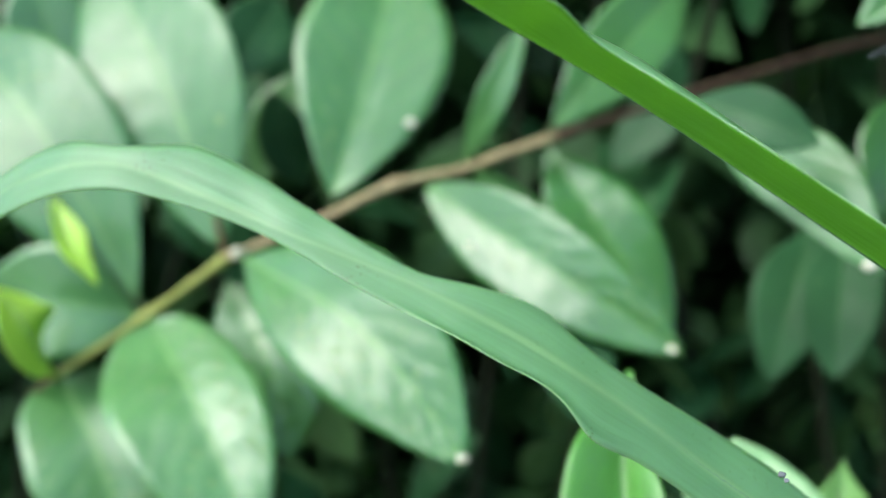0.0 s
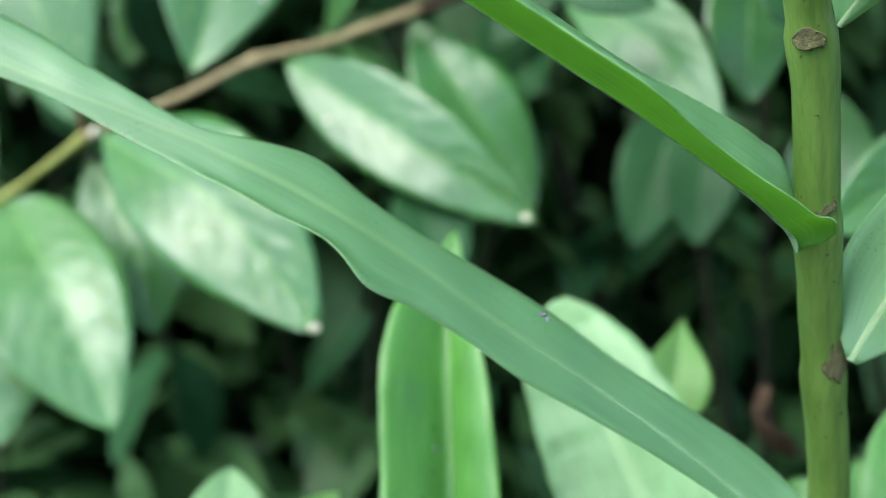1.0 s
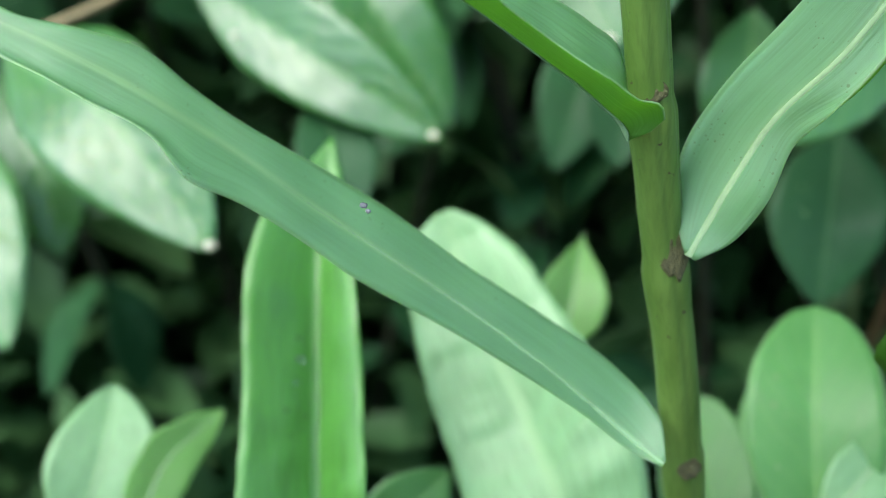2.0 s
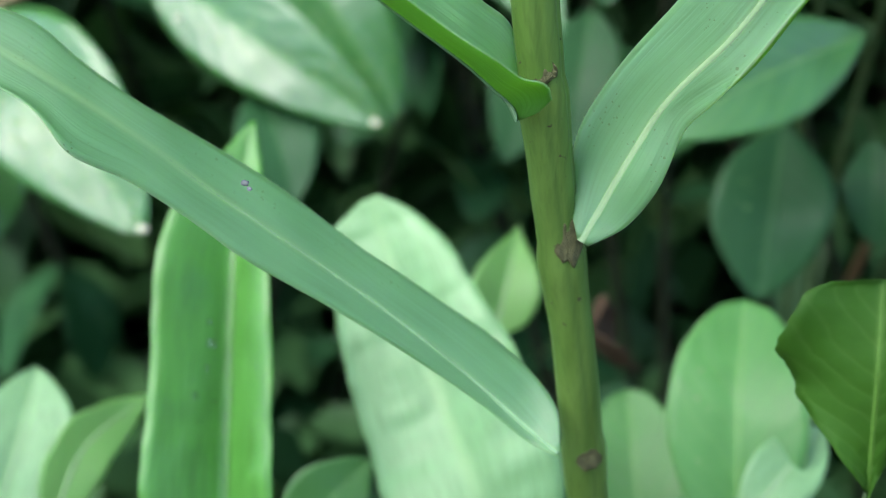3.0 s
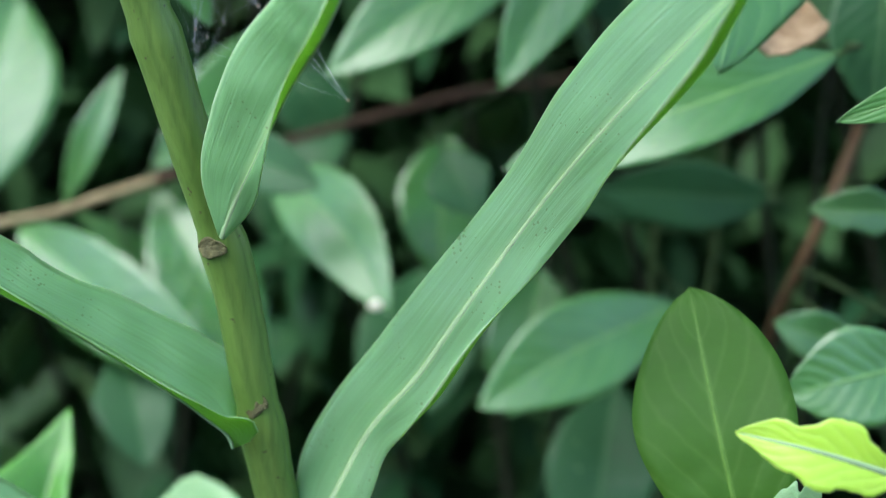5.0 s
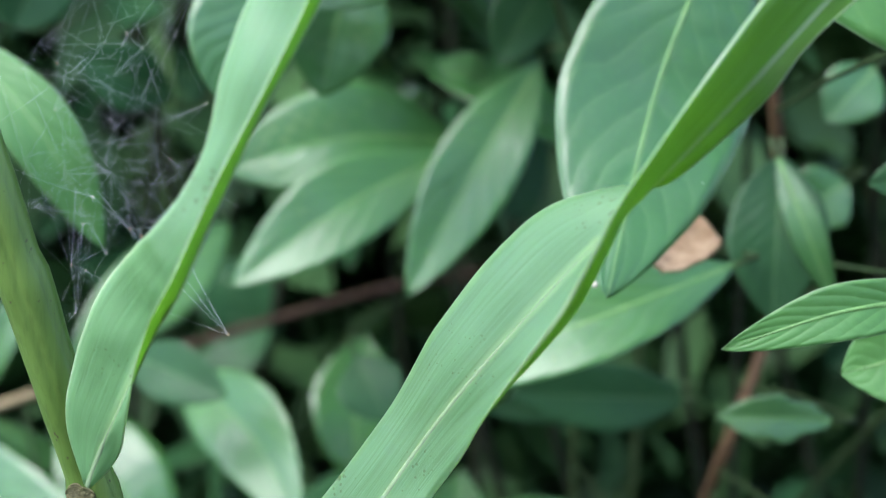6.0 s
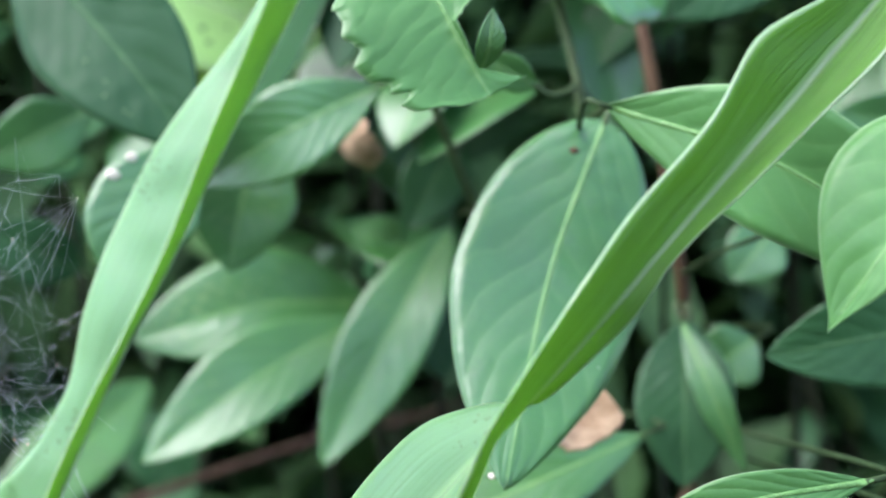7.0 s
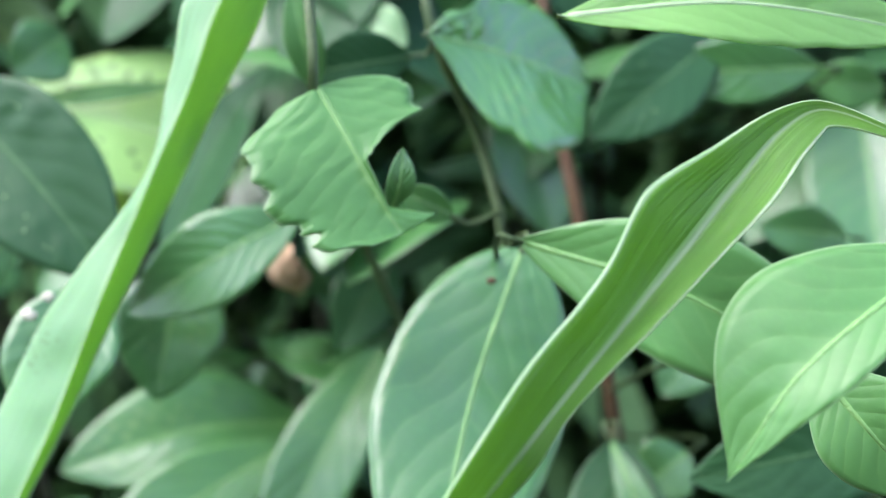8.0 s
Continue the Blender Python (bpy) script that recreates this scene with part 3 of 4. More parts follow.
blade(ginger, [
    (0.2318, 0.3905, 0.8584, 0.0012, 30, 0.0020, -60),
    (0.2306, 0.3900, 0.8618, 0.0128, 34, 0.0080, -58),
    (0.2257, 0.3885, 0.8672, 0.0150, 54, 0.0211, -54),
    (0.2190, 0.3860, 0.8737, 0.0158, 60, 0.0206, -52),
    (0.2103, 0.3830, 0.8809, 0.0158, 64, 0.0199, -52),
    (0.1992, 0.3800, 0.8899, 0.0170, 66, 0.0181, -55),
    (0.1884, 0.3760, 0.8984, 0.0192, 66, 0.0160, -58),
    (0.1792, 0.3720, 0.9052, 0.0205, 64, 0.0175, -62),
    (0.1291, 0.3670, 0.9401, 0.0168, 62, 0.0210, -64),
    (0.1126, 0.3620, 0.9506, 0.0154, 60, 0.0190, -66),
    (0.0979, 0.3560, 0.9596, 0.0214, 60, 0.0165, -66),
    (0.0839, 0.3500, 0.9693, 0.0120, 64, 0.0120, -64),
    (0.0716, 0.3450, 0.9788, 0.0010, 80, 0.0010, -60),
], "long green leaf folded along its length", seed=2, nu=130, ruffle=0.0015, wavy=0.12, rib_skin=RIB_SOFT)
blade(ginger, [
    (0.2486, 0.3960, 0.8254, 0.0010, 205, 0.0022, 25),
    (0.2532, 0.3970, 0.8334, 0.0101, 214, 0.0083, 33),
    (0.2592, 0.3960, 0.8451, 0.0176, 220, 0.0107, 38),
    (0.2686, 0.3930, 0.8621, 0.0176, 222, 0.0082, 38, 0, 0),
    (0.2820, 0.3848, 0.8790, 0.0182, 222, 0.0125, 30, 0, 120),
    (0.2930, 0.3800, 0.8955, 0.0165, 222, 0.0120, 32, 0, 110),
    (0.3123, 0.3710, 0.9236, 0.0142, 222, 0.0106, 38),
    (0.3260, 0.3590, 0.9425, 0.0180, 222, 0.0120, 32, 0, 90),
    (0.3450, 0.3460, 0.9648, 0.0180, 222, 0.0150, 48, 0, 120),
    (0.3554, 0.3380, 0.9762, 0.0125, 240, 0.0155, 82, 0, 60),
    (0.3638, 0.3330, 0.9848, 0.0080, 285, 0.0150, 115),
    (0.3800, 0.3312, 1.0010, 0.0060, 320, 0.0138, 135),
] + [
    (0.3921, 0.3320, 1.0131, 0.0031, 372, 0.0134, 148),
    (0.4112, 0.3345, 1.0320, 0.0057, 388, 0.0134, 150),
    (0.4252, 0.3370, 1.0454, 0.0074, 392, 0.0182, 152),
    (0.4384, 0.3395, 1.0589, 0.0094, 390, 0.0115, 154),
    (0.4524, 0.3430, 1.0717, 0.0080, 388, 0.0054, 156),
    (0.4637, 0.3445, 1.0762, 0.0051, 380, 0.0019, 160),
    (0.4820, 0.3400, 1.0665, 0.0008, 360, 0.0008, 165),
], "long twisted green leaf showing its underside", skins=('blade', 'blade_back'), seed=3, nu=180, ruffle=0.0006, wavy=0.1)
blade(ginger, [
    (0.2349, 0.3720, 0.9179, 0.0006, 197, 0.0010, 0),
    (0.2398, 0.3660, 0.9271, 0.0117, 197, 0.0042, 4),
    (0.2465, 0.3580, 0.9380, 0.0156, 198, 0.0036, 40),
    (0.2564, 0.3460, 0.9541, 0.0171, 200, 0.0027, 118),
    (0.2669, 0.3275, 0.9668, 0.0134, 202, 0.0035, 130),
    (0.2773, 0.3225, 0.9865, 0.0083, 202, 0.0031, 134),
    (0.2860, 0.3195, 1.0024, 0.0125, 202, 0.0023, 134),
    (0.2954, 0.3175, 1.0181, 0.0152, 202, 0.0031, 134),
    (0.3037, 0.3160, 1.0338, 0.0140, 201, 0.0045, 134),
    (0.3198, 0.3155, 1.0633, 0.0078, 200, 0.0072, 134),
    (0.3282, 0.3145, 1.0788, 0.0124, 200, 0.0082, 134),
    (0.3377, 0.3135, 1.0951, 0.0170, 198, 0.0105, 134),
    (0.3435, 0.3135, 1.1152, 0.0016, 195, 0.0013, 120),
], "long upright green leaf with a pale ribbed edge", skins=('blade_young', 'blade_under'), rib=0.0006, seed=4, nu=130, ruffle=0.001, wavy=0.15)


# ---- broad-leaved shrub behind ----
shrub_a = plant("broadleaf_shrub", 0.62, 1.35, "broad-leaved green shrub with glossy leaves on a red-brown twig", group="broad-leaved shrubs")
branch(shrub_a, ((0.6200, 1.3500, 0.0000), (0.6300, 1.3500, 0.6000), (0.5200, 1.1800, 0.9200), (0.3324, 0.9700, 0.9321), (0.2351, 0.8950, 0.9161), (0.1080, 0.8320, 0.8846)), 0.0046, 0.0028, LITTER, "branch", label="dark red-brown twig", swell=((0.1080, 0.8320, 0.8846),))
branch(shrub_a, ((0.1080, 0.8320, 0.8846), (0.0795, 0.8200, 0.8769), (0.0532, 0.8080, 0.8687), (0.0144, 0.7950, 0.8621), (-0.0256, 0.7820, 0.8454), (-0.0802, 0.7630, 0.8254)), 0.0030, 0.0024, TWIG, "branch", label="pinkish tan twig with swollen joints", swell=((0.0144, 0.7950, 0.8621), (-0.0802, 0.7630, 0.8254)))
branch(shrub_a, ((-0.0802, 0.7630, 0.8254), (-0.1248, 0.7460, 0.7953), (-0.1703, 0.7280, 0.7668)), 0.0026, 0.0018, TWIG_GREEN, "branch", label="yellow-green young twig end", swell=((-0.0802, 0.7630, 0.8254), (-0.1248, 0.7460, 0.7953), (-0.1703, 0.7280, 0.7668)))
branch(shrub_a, ((-0.0802, 0.7630, 0.8254), (-0.0852, 0.7660, 0.8488)), 0.0022, 0.0017, TWIG_RED, "branch", n=20)
branch(shrub_a, ((-0.1703, 0.7280, 0.7668), (-0.1868, 0.7350, 0.7560), (-0.1986, 0.7400, 0.7426)), 0.0016, 0.0009, TWIG_RED, "branch", n=20)
leaf(shrub_a, (-0.1288, 0.7501, 0.8048), (-0.1920, 0.7824, 0.8991), (-0.2663, 0.8476, 0.9547), 0.089, (0.10, -0.94, 0.32), "waxy")
leaf(shrub_a, (-0.0820, 0.7650, 0.8309), (-0.1218, 0.8017, 0.9258), (-0.1843, 0.8758, 1.0054), 0.097, (-0.10, -0.94, 0.32), "waxy")
leaf(shrub_a, (-0.0216, 0.7861, 0.8563), (-0.0047, 0.8266, 0.9218), (0.0068, 0.9040, 1.0005), 0.093, (0.28, -0.77, 0.57), "mid")
leaf(shrub_a, (-0.0670, 0.7507, 0.8287), (0.0095, 0.6849, 0.8034), (0.0642, 0.6455, 0.7474), 0.077, (-0.26, -0.77, 0.58), "glossy", quilt=0.03)
leaf(shrub_a, (-0.1207, 0.7440, 0.7938), (-0.0737, 0.6790, 0.7587), (-0.0386, 0.6370, 0.7009), 0.071, (0.05, -0.54, 0.84), "mid", quilt=0.03, sides=(0.95, 1.30), blunt=0.5, belly=0.47)
leaf(shrub_a, (-0.1793, 0.7500, 0.7588), (-0.1451, 0.7120, 0.7277), (-0.1199, 0.6850, 0.6708), 0.083, (0.09, -0.52, 0.85), "mid", quilt=0.03, sides=(1.25, 0.95), blunt=0.5, belly=0.47)
leaf(shrub_a, (-0.0860, 0.7805, 0.8076), (-0.0536, 0.7473, 0.7657), (-0.0413, 0.7315, 0.7172), 0.061, (0.12, -0.85, 0.52), "glossy", quilt=0.03)
leaf(shrub_a, (0.0311, 0.8000, 0.8608), (0.1047, 0.7420, 0.8221), (0.1738, 0.7140, 0.7816), 0.054, (-0.30, -0.86, 0.40), "glossy", belly=0.46, point=0.9, cup=0.16, quilt=0.03)
leaf(shrub_a, (0.1012, 0.8520, 0.8770), (0.1376, 0.8150, 0.8259), (0.1744, 0.7950, 0.7688), 0.060, (0.13, -0.78, 0.62), "glossy", quilt=0.03)
leaf(shrub_a, (0.1047, 0.8308, 0.8905), (0.1447, 0.8638, 0.9301), (0.1934, 0.9282, 0.9777), 0.052, (0.39, -0.79, 0.48), "mid")
leaf(shrub_a, (0.1893, 0.7467, 0.8980), (0.2322, 0.6912, 0.8744), (0.2587, 0.6566, 0.8365), 0.043, (-0.35, -0.82, 0.45), "waxy", quilt=0.025, stalk=False)
leaf(shrub_a, (0.3383, 0.7600, 0.8388), (0.3288, 0.7300, 0.8021), (0.3177, 0.7250, 0.7625), 0.047, (-0.10, -0.84, 0.53), "waxy", stalk=False)
leaf(shrub_a, (0.2894, 0.7512, 0.9158), (0.2829, 0.7272, 0.8773), (0.2823, 0.7185, 0.8409), 0.048, (0.15, -0.72, 0.68), "glossy", quilt=0.025, stalk=False)
leaf(shrub_a, (0.2709, 0.8845, 0.8190), (0.2506, 0.8439, 0.7779), (0.2347, 0.8235, 0.7343), 0.049, (-0.04, -0.80, 0.60), "dark")
leaf(shrub_a, (0.2902, 0.8764, 0.8202), (0.2789, 0.8374, 0.7798), (0.2719, 0.8175, 0.7373), 0.052, (-0.15, -0.79, 0.59), "dark")
leaf(shrub_a, (-0.0748, 0.9208, 0.9706), (-0.0873, 0.8871, 0.9456), (-0.1023, 0.8676, 0.9215), 0.048, (0.54, -0.70, 0.46), "dark")
leaf(shrub_a, (-0.2278, 0.8800, 0.9998), (-0.2181, 0.8700, 0.9565), (-0.2048, 0.8650, 0.9131), 0.054, (0.42, -0.80, 0.44), "mid")
leaf(shrub_a, (-0.0675, 0.9300, 0.8428), (-0.0794, 0.9200, 0.8795), (-0.0856, 0.9200, 0.9105), 0.039, (0.28, -0.85, 0.44), "dark")
leaf(shrub_a, (-0.0596, 0.9500, 0.9236), (-0.0833, 0.9400, 0.8894), (-0.1037, 0.9300, 0.8433), 0.045, (0.11, -0.85, 0.51), "mid")
leaf(shrub_a, (0.1043, 0.7504, 0.8004), (0.1173, 0.7170, 0.7742), (0.1267, 0.6976, 0.7462), 0.043, (0.09, -0.69, 0.71), "dark")
leaf(shrub_a, (-0.1720, 0.7450, 0.8661), (-0.1576, 0.7280, 0.8420), (-0.1413, 0.7220, 0.8185), 0.017, (0.59, -0.69, 0.43), "yellow", cup=0.6, wave=0.1, torn=0.2)
leaf(shrub_a, (-0.1729, 0.7280, 0.7675), (-0.1726, 0.7000, 0.7984), (-0.1850, 0.6950, 0.8243), 0.040, (0.33, -0.58, 0.74), "yellow", torn=0.15, wave=0.08)
leaf(shrub_a, (-0.1290, 0.7535, 0.7957), (-0.1731, 0.7444, 0.8040), (-0.2244, 0.7516, 0.8083), 0.067, (0.05, -0.96, 0.27), "mid")
leaf(shrub_a, (0.0522, 0.8217, 0.8704), (0.0719, 0.8183, 0.9123), (0.0904, 0.8312, 0.9526), 0.020, (0.06, -0.99, 0.09), "mid")
leaf(shrub_a, (0.0555, 0.8315, 0.8663), (0.0848, 0.8335, 0.8453), (0.1143, 0.8491, 0.8217), 0.017, (0.27, -0.96, -0.02), "bright")


# ---- young ginger shoots low down ----
shoots = plant("ginger_shoot", 0.17, 0.56, "pale young ginger shoots with folded leaves", "plant")
branch(shoots, ((0.1700, 0.5600, 0.0000), (0.1400, 0.5300, 0.4000), (0.1355, 0.4411, 0.6648)), 0.0060, 0.0040, STEM, "stem")
blade(shoots, [
    (0.1355, 0.4411, 0.6648, 0.0085, 180, 0.0085, 0),
    (0.1345, 0.4652, 0.7045, 0.0303, 142, 0.0251, 42),
    (0.1337, 0.4908, 0.7482, 0.0287, 142, 0.0235, 42),
    (0.1332, 0.5112, 0.7768, 0.0291, 142, 0.0196, 42),
    (0.1332, 0.5287, 0.7970, 0.0218, 145, 0.0113, 38),
    (0.1345, 0.5390, 0.8114, 0.0086, 160, 0.0064, 10),
    (0.1367, 0.5484, 0.8232, 0.0007, 180, 0.0009, 0),
], "pale green folded upright shoot leaf with water drops", skins=('shoot', 'shoot'), rib=0.0003, ruffle=0.0006, nu=60, wavy=0.15)
branch(shoots, ((0.1700, 0.5600, 0.0000), (0.2200, 0.5700, 0.4000), (0.2314, 0.4828, 0.6613)), 0.0060, 0.0040, STEM, "stem")
blade(shoots, [
    (0.2294, 0.4780, 0.6740, 0.0170, 180, 0.0205, 0),
    (0.2201, 0.4900, 0.6992, 0.0319, 170, 0.0345, 10),
    (0.2085, 0.5180, 0.7194, 0.0327, 166, 0.0365, 14),
    (0.1964, 0.5400, 0.7428, 0.0302, 165, 0.0310, 15),
    (0.1865, 0.5570, 0.7627, 0.0255, 168, 0.0248, 12),
    (0.1801, 0.5680, 0.7782, 0.0218, 176, 0.0139, 4),
    (0.1771, 0.5720, 0.7861, 0.0030, 180, 0.0040, 0),
], "broad pale green shoot leaf", skins=('pale', 'pale'), rib=0.0005, ruffle=0.001, nu=60, wavy=0.15)
leaf(shoots, (0.2279, 0.6041, 0.7139), (0.2334, 0.6164, 0.7353), (0.2390, 0.6381, 0.7541), 0.031, (0.08, -0.77, 0.63), "lit", belly=0.33, cup=0.4, point=1.5)
leaf(shoots, (0.0238, 0.5189, 0.6574), (0.0348, 0.5397, 0.6918), (0.0342, 0.5702, 0.7132), 0.044, (0.25, -0.60, 0.76), "pale")
leaf(shoots, (0.0487, 0.5196, 0.6569), (0.0599, 0.5400, 0.6890), (0.0808, 0.5679, 0.7014), 0.025, (0.37, -0.75, 0.55), "lit", torn=0.15)
leaf(shoots, (0.1412, 0.5226, 0.6551), (0.1599, 0.5250, 0.6741), (0.1776, 0.5355, 0.6885), 0.031, (-0.02, -0.93, 0.38), "bright")
leaf(shoots, (0.2905, 0.5417, 0.6323), (0.2877, 0.5652, 0.6622), (0.2865, 0.6028, 0.6875), 0.043, (-0.15, -0.67, 0.73), "bright", label="bright yellow-green young leaf", point=0.6)
leaf(shoots, (0.3156, 0.4906, 0.6656), (0.3182, 0.5189, 0.7160), (0.3271, 0.5611, 0.7464), 0.053, (-0.18, -0.73, 0.66), "bright", point=0.6)
leaf(shoots, (0.3137, 0.4872, 0.6867), (0.3303, 0.4983, 0.7011), (0.3500, 0.5183, 0.7115), 0.025, (0.07, -0.67, 0.74), "pale")
leaf(shoots, (0.3088, 0.5587, 0.6489), (0.3106, 0.5769, 0.6741), (0.3144, 0.6066, 0.6954), 0.019, (-0.14, -0.68, 0.72), "bright")


# ---- seedling with broad dull leaves ----
seedling = plant("seedling", 0.40, 0.47, "young plant with dull olive-green leaves seen from below", "plant")
branch(seedling, ((0.4000, 0.4700, 0.0000), (0.3950, 0.4400, 0.5000), (0.3803, 0.3667, 0.7877), (0.3750, 0.3648, 0.8074)), 0.0040, 0.0018, TWIG_GREEN, "stem")
leaf(seedling, (0.3711, 0.3648, 0.8066), (0.3592, 0.3770, 0.8611), (0.3555, 0.4046, 0.8970), 0.041, (-0.31, -0.79, 0.53), "olive", belly=0.63, blunt=1.1, under='olive', cup=0.08, nu=50, point=0.9)
leaf(seedling, (0.3317, 0.4078, 0.7453), (0.3312, 0.4083, 0.7823), (0.3329, 0.4169, 0.8074), 0.057, (-0.27, -0.95, 0.14), "olive", belly=0.66, point=0.45, wave=0.09, torn=0.22, quilt=0.016, under='olive', cup=0.1, nu=40)
leaf(seedling, (0.3897, 0.3198, 0.8713), (0.3671, 0.3196, 0.8790), (0.3512, 0.3259, 0.8815), 0.016, (-0.08, -0.96, 0.27), "yellow", label="bright yellow-green leaf with ragged edge", torn=0.5, nu=40)
leaf(seedling, (0.3818, 0.3571, 0.8469), (0.3732, 0.3560, 0.8501), (0.3656, 0.3579, 0.8524), 0.022, (0.02, -0.98, 0.21), "pale", torn=0.6)
leaf(seedling, (0.3717, 0.4050, 0.7554), (0.3573, 0.4000, 0.7854), (0.3607, 0.4050, 0.8102), 0.029, (-0.12, -0.58, 0.81), "pale", torn=0.15, nu=50)


# ---- second broad-leaved shrub ----
shrub_b = plant("broadleaf_shrub", 0.46, 0.72, "dense broad-leaved shrub with dark green glossy leaves", group="broad-leaved shrubs")
branch(shrub_b, ((0.4600, 0.9500, 0.0000), (0.4400, 0.9000, 0.5000), (0.4634, 0.7872, 0.7483), (0.4543, 0.6980, 0.8228), (0.4625, 0.6651, 0.8687), (0.4879, 0.6751, 0.9271), (0.4686, 0.5992, 1.0012), (0.4557, 0.5777, 1.1004), (0.4516, 0.5821, 1.1478), (0.4519, 0.5840, 1.2111)), 0.0042, 0.0026, TWIG_RED, "stem")
branch(shrub_b, ((0.4600, 0.9000, 0.0000), (0.4200, 0.8600, 0.6000), (0.4000, 0.7400, 0.8800), (0.4152, 0.5253, 1.0702), (0.4093, 0.5223, 1.1145), (0.3927, 0.4930, 1.1430), (0.3903, 0.4943, 1.1743)), 0.0030, 0.0018, PETIOLE, "stem")
branch(shrub_b, ((0.4600, 0.9000, 0.0000), (0.4300, 0.8600, 0.6000), (0.4300, 0.7200, 0.9200), (0.3661, 0.5694, 1.0864), (0.3436, 0.4982, 1.1070), (0.3490, 0.4324, 1.1127), (0.3492, 0.4345, 1.1392), (0.3485, 0.4365, 1.1558)), 0.0030, 0.0017, PETIOLE, "stem")
branch(shrub_b, ((0.4400, 0.9500, 0.0000), (0.5200, 0.9000, 0.4500), (0.5000, 0.8000, 0.8500), (0.5200, 0.7500, 1.2500)), 0.0040, 0.0015, TWIG_DARK, "stem")
branch(shrub_b, ((0.4400, 0.9500, 0.0000), (0.6200, 0.9000, 0.4500), (0.6400, 0.7800, 0.8500), (0.6600, 0.7300, 1.2500)), 0.0040, 0.0015, TWIG_DARK, "stem")
branch(shrub_b, ((0.4400, 0.8800, 0.8600), (0.3600, 0.8300, 1.0000), (0.2700, 0.7800, 1.1000), (0.1900, 0.7400, 1.1300)), 0.0022, 0.0012, STALK, "branch")
branch(shrub_b, ((0.4600, 0.9200, 0.5500), (0.5200, 0.8000, 0.7800), (0.5700, 0.6200, 0.9300), (0.5600, 0.4700, 1.0100), (0.5150, 0.3700, 1.0400)), 0.0028, 0.0016, STALK, "branch")
leaf(shrub_b, (0.4004, 0.6786, 0.8337), (0.3442, 0.6443, 0.8187), (0.2998, 0.6304, 0.7968), 0.047, (0.27, -0.88, 0.40), "mid")
leaf(shrub_b, (0.3747, 0.7152, 0.7839), (0.3638, 0.6835, 0.7459), (0.3565, 0.6685, 0.7044), 0.059, (-0.15, -0.84, 0.53), "dark")
leaf(shrub_b, (0.4252, 0.7337, 0.7704), (0.4226, 0.7152, 0.7460), (0.4230, 0.7069, 0.7190), 0.032, (-0.27, -0.85, 0.45), "dark")
leaf(shrub_b, (0.4332, 0.5337, 0.9576), (0.3687, 0.5154, 0.9379), (0.3094, 0.5203, 0.9183), 0.038, (0.05, -0.76, 0.65), "waxy")
leaf(shrub_b, (0.4150, 0.4820, 1.0663), (0.3904, 0.4620, 1.0165), (0.3688, 0.4360, 0.9538), 0.060, (0.03, -0.985, 0.17), "waxy", belly=0.45, nu=70, quilt=0.012, blunt=0.6, cup=-0.05)
leaf(shrub_b, (0.3775, 0.6600, 1.0498), (0.3448, 0.6350, 1.0004), (0.3115, 0.6250, 0.9435), 0.039, (0.02, -0.94, 0.34), "waxy", quilt=0.02)
leaf(shrub_b, (0.3403, 0.7000, 1.0157), (0.2843, 0.6700, 1.0159), (0.2269, 0.6600, 1.0026), 0.056, (0.07, -0.93, 0.36), "waxy", quilt=0.022)
leaf(shrub_b, (0.3340, 0.6600, 1.0075), (0.2855, 0.6350, 0.9843), (0.2350, 0.6250, 0.9505), 0.041, (0.16, -0.87, 0.47), "waxy", quilt=0.02)
leaf(shrub_b, (0.2725, 0.5201, 1.0699), (0.2579, 0.5088, 1.0442), (0.2497, 0.5071, 1.0198), 0.037, (0.12, -0.97, 0.20), "waxy")
leaf(shrub_b, (0.2956, 0.6100, 1.0889), (0.2855, 0.6000, 1.0587), (0.2782, 0.6000, 1.0291), 0.045, (0.20, -0.97, 0.12), "waxy", quilt=0.02)
leaf(shrub_b, (0.3444, 0.5650, 1.0975), (0.3095, 0.5600, 1.0813), (0.2722, 0.5750, 1.0635), 0.035, (-0.03, -1.00, 0.07), "waxy")
leaf(shrub_b, (0.3502, 0.4340, 1.1122), (0.3598, 0.4300, 1.0904), (0.3707, 0.4300, 1.0664), 0.064, (-0.04, -0.80, 0.60), "bright", label="torn green leaf with bite-ragged edges", point=0.30, belly=0.38, torn=0.2, nu=110, cup=0.03, wave=0.02, quilt=0.012, sides=(0.92, 1.04), bites=((0.68, -1, 0.93, 0.30), (0.80, 1, 0.16, 0.03), (0.70, 1, 0.12, 0.04), (0.97, 1, 0.25, 0.05)), blunt=0.55)
leaf(shrub_b, (0.3900, 0.4900, 1.1438), (0.4206, 0.5050, 1.1393), (0.4549, 0.5300, 1.1329), 0.076, (-0.39, -0.88, 0.26), "wet", sides=(0.72, 1.15), torn=0.25, nu=60, quilt=0.03)
leaf(shrub_b, (0.4151, 0.3970, 1.1182), (0.4634, 0.3920, 1.1180), (0.5279, 0.4060, 1.1099), 0.027, (-0.35, -0.91, 0.21), "lit", torn=0.12, stalk=False)
leaf(shrub_b, (0.4053, 0.4360, 1.0631), (0.4517, 0.4187, 1.0403), (0.4977, 0.4228, 1.0061), 0.040, (-0.22, -0.97, -0.12), "bright", under='bright')
leaf(shrub_b, (0.4824, 0.3300, 1.0404), (0.4440, 0.3260, 1.0171), (0.4271, 0.3330, 0.9954), 0.033, (-0.48, -0.85, 0.20), "bright", belly=0.52, point=1.5, nu=60, quilt=0.01, sides=(0.62, 1.32))
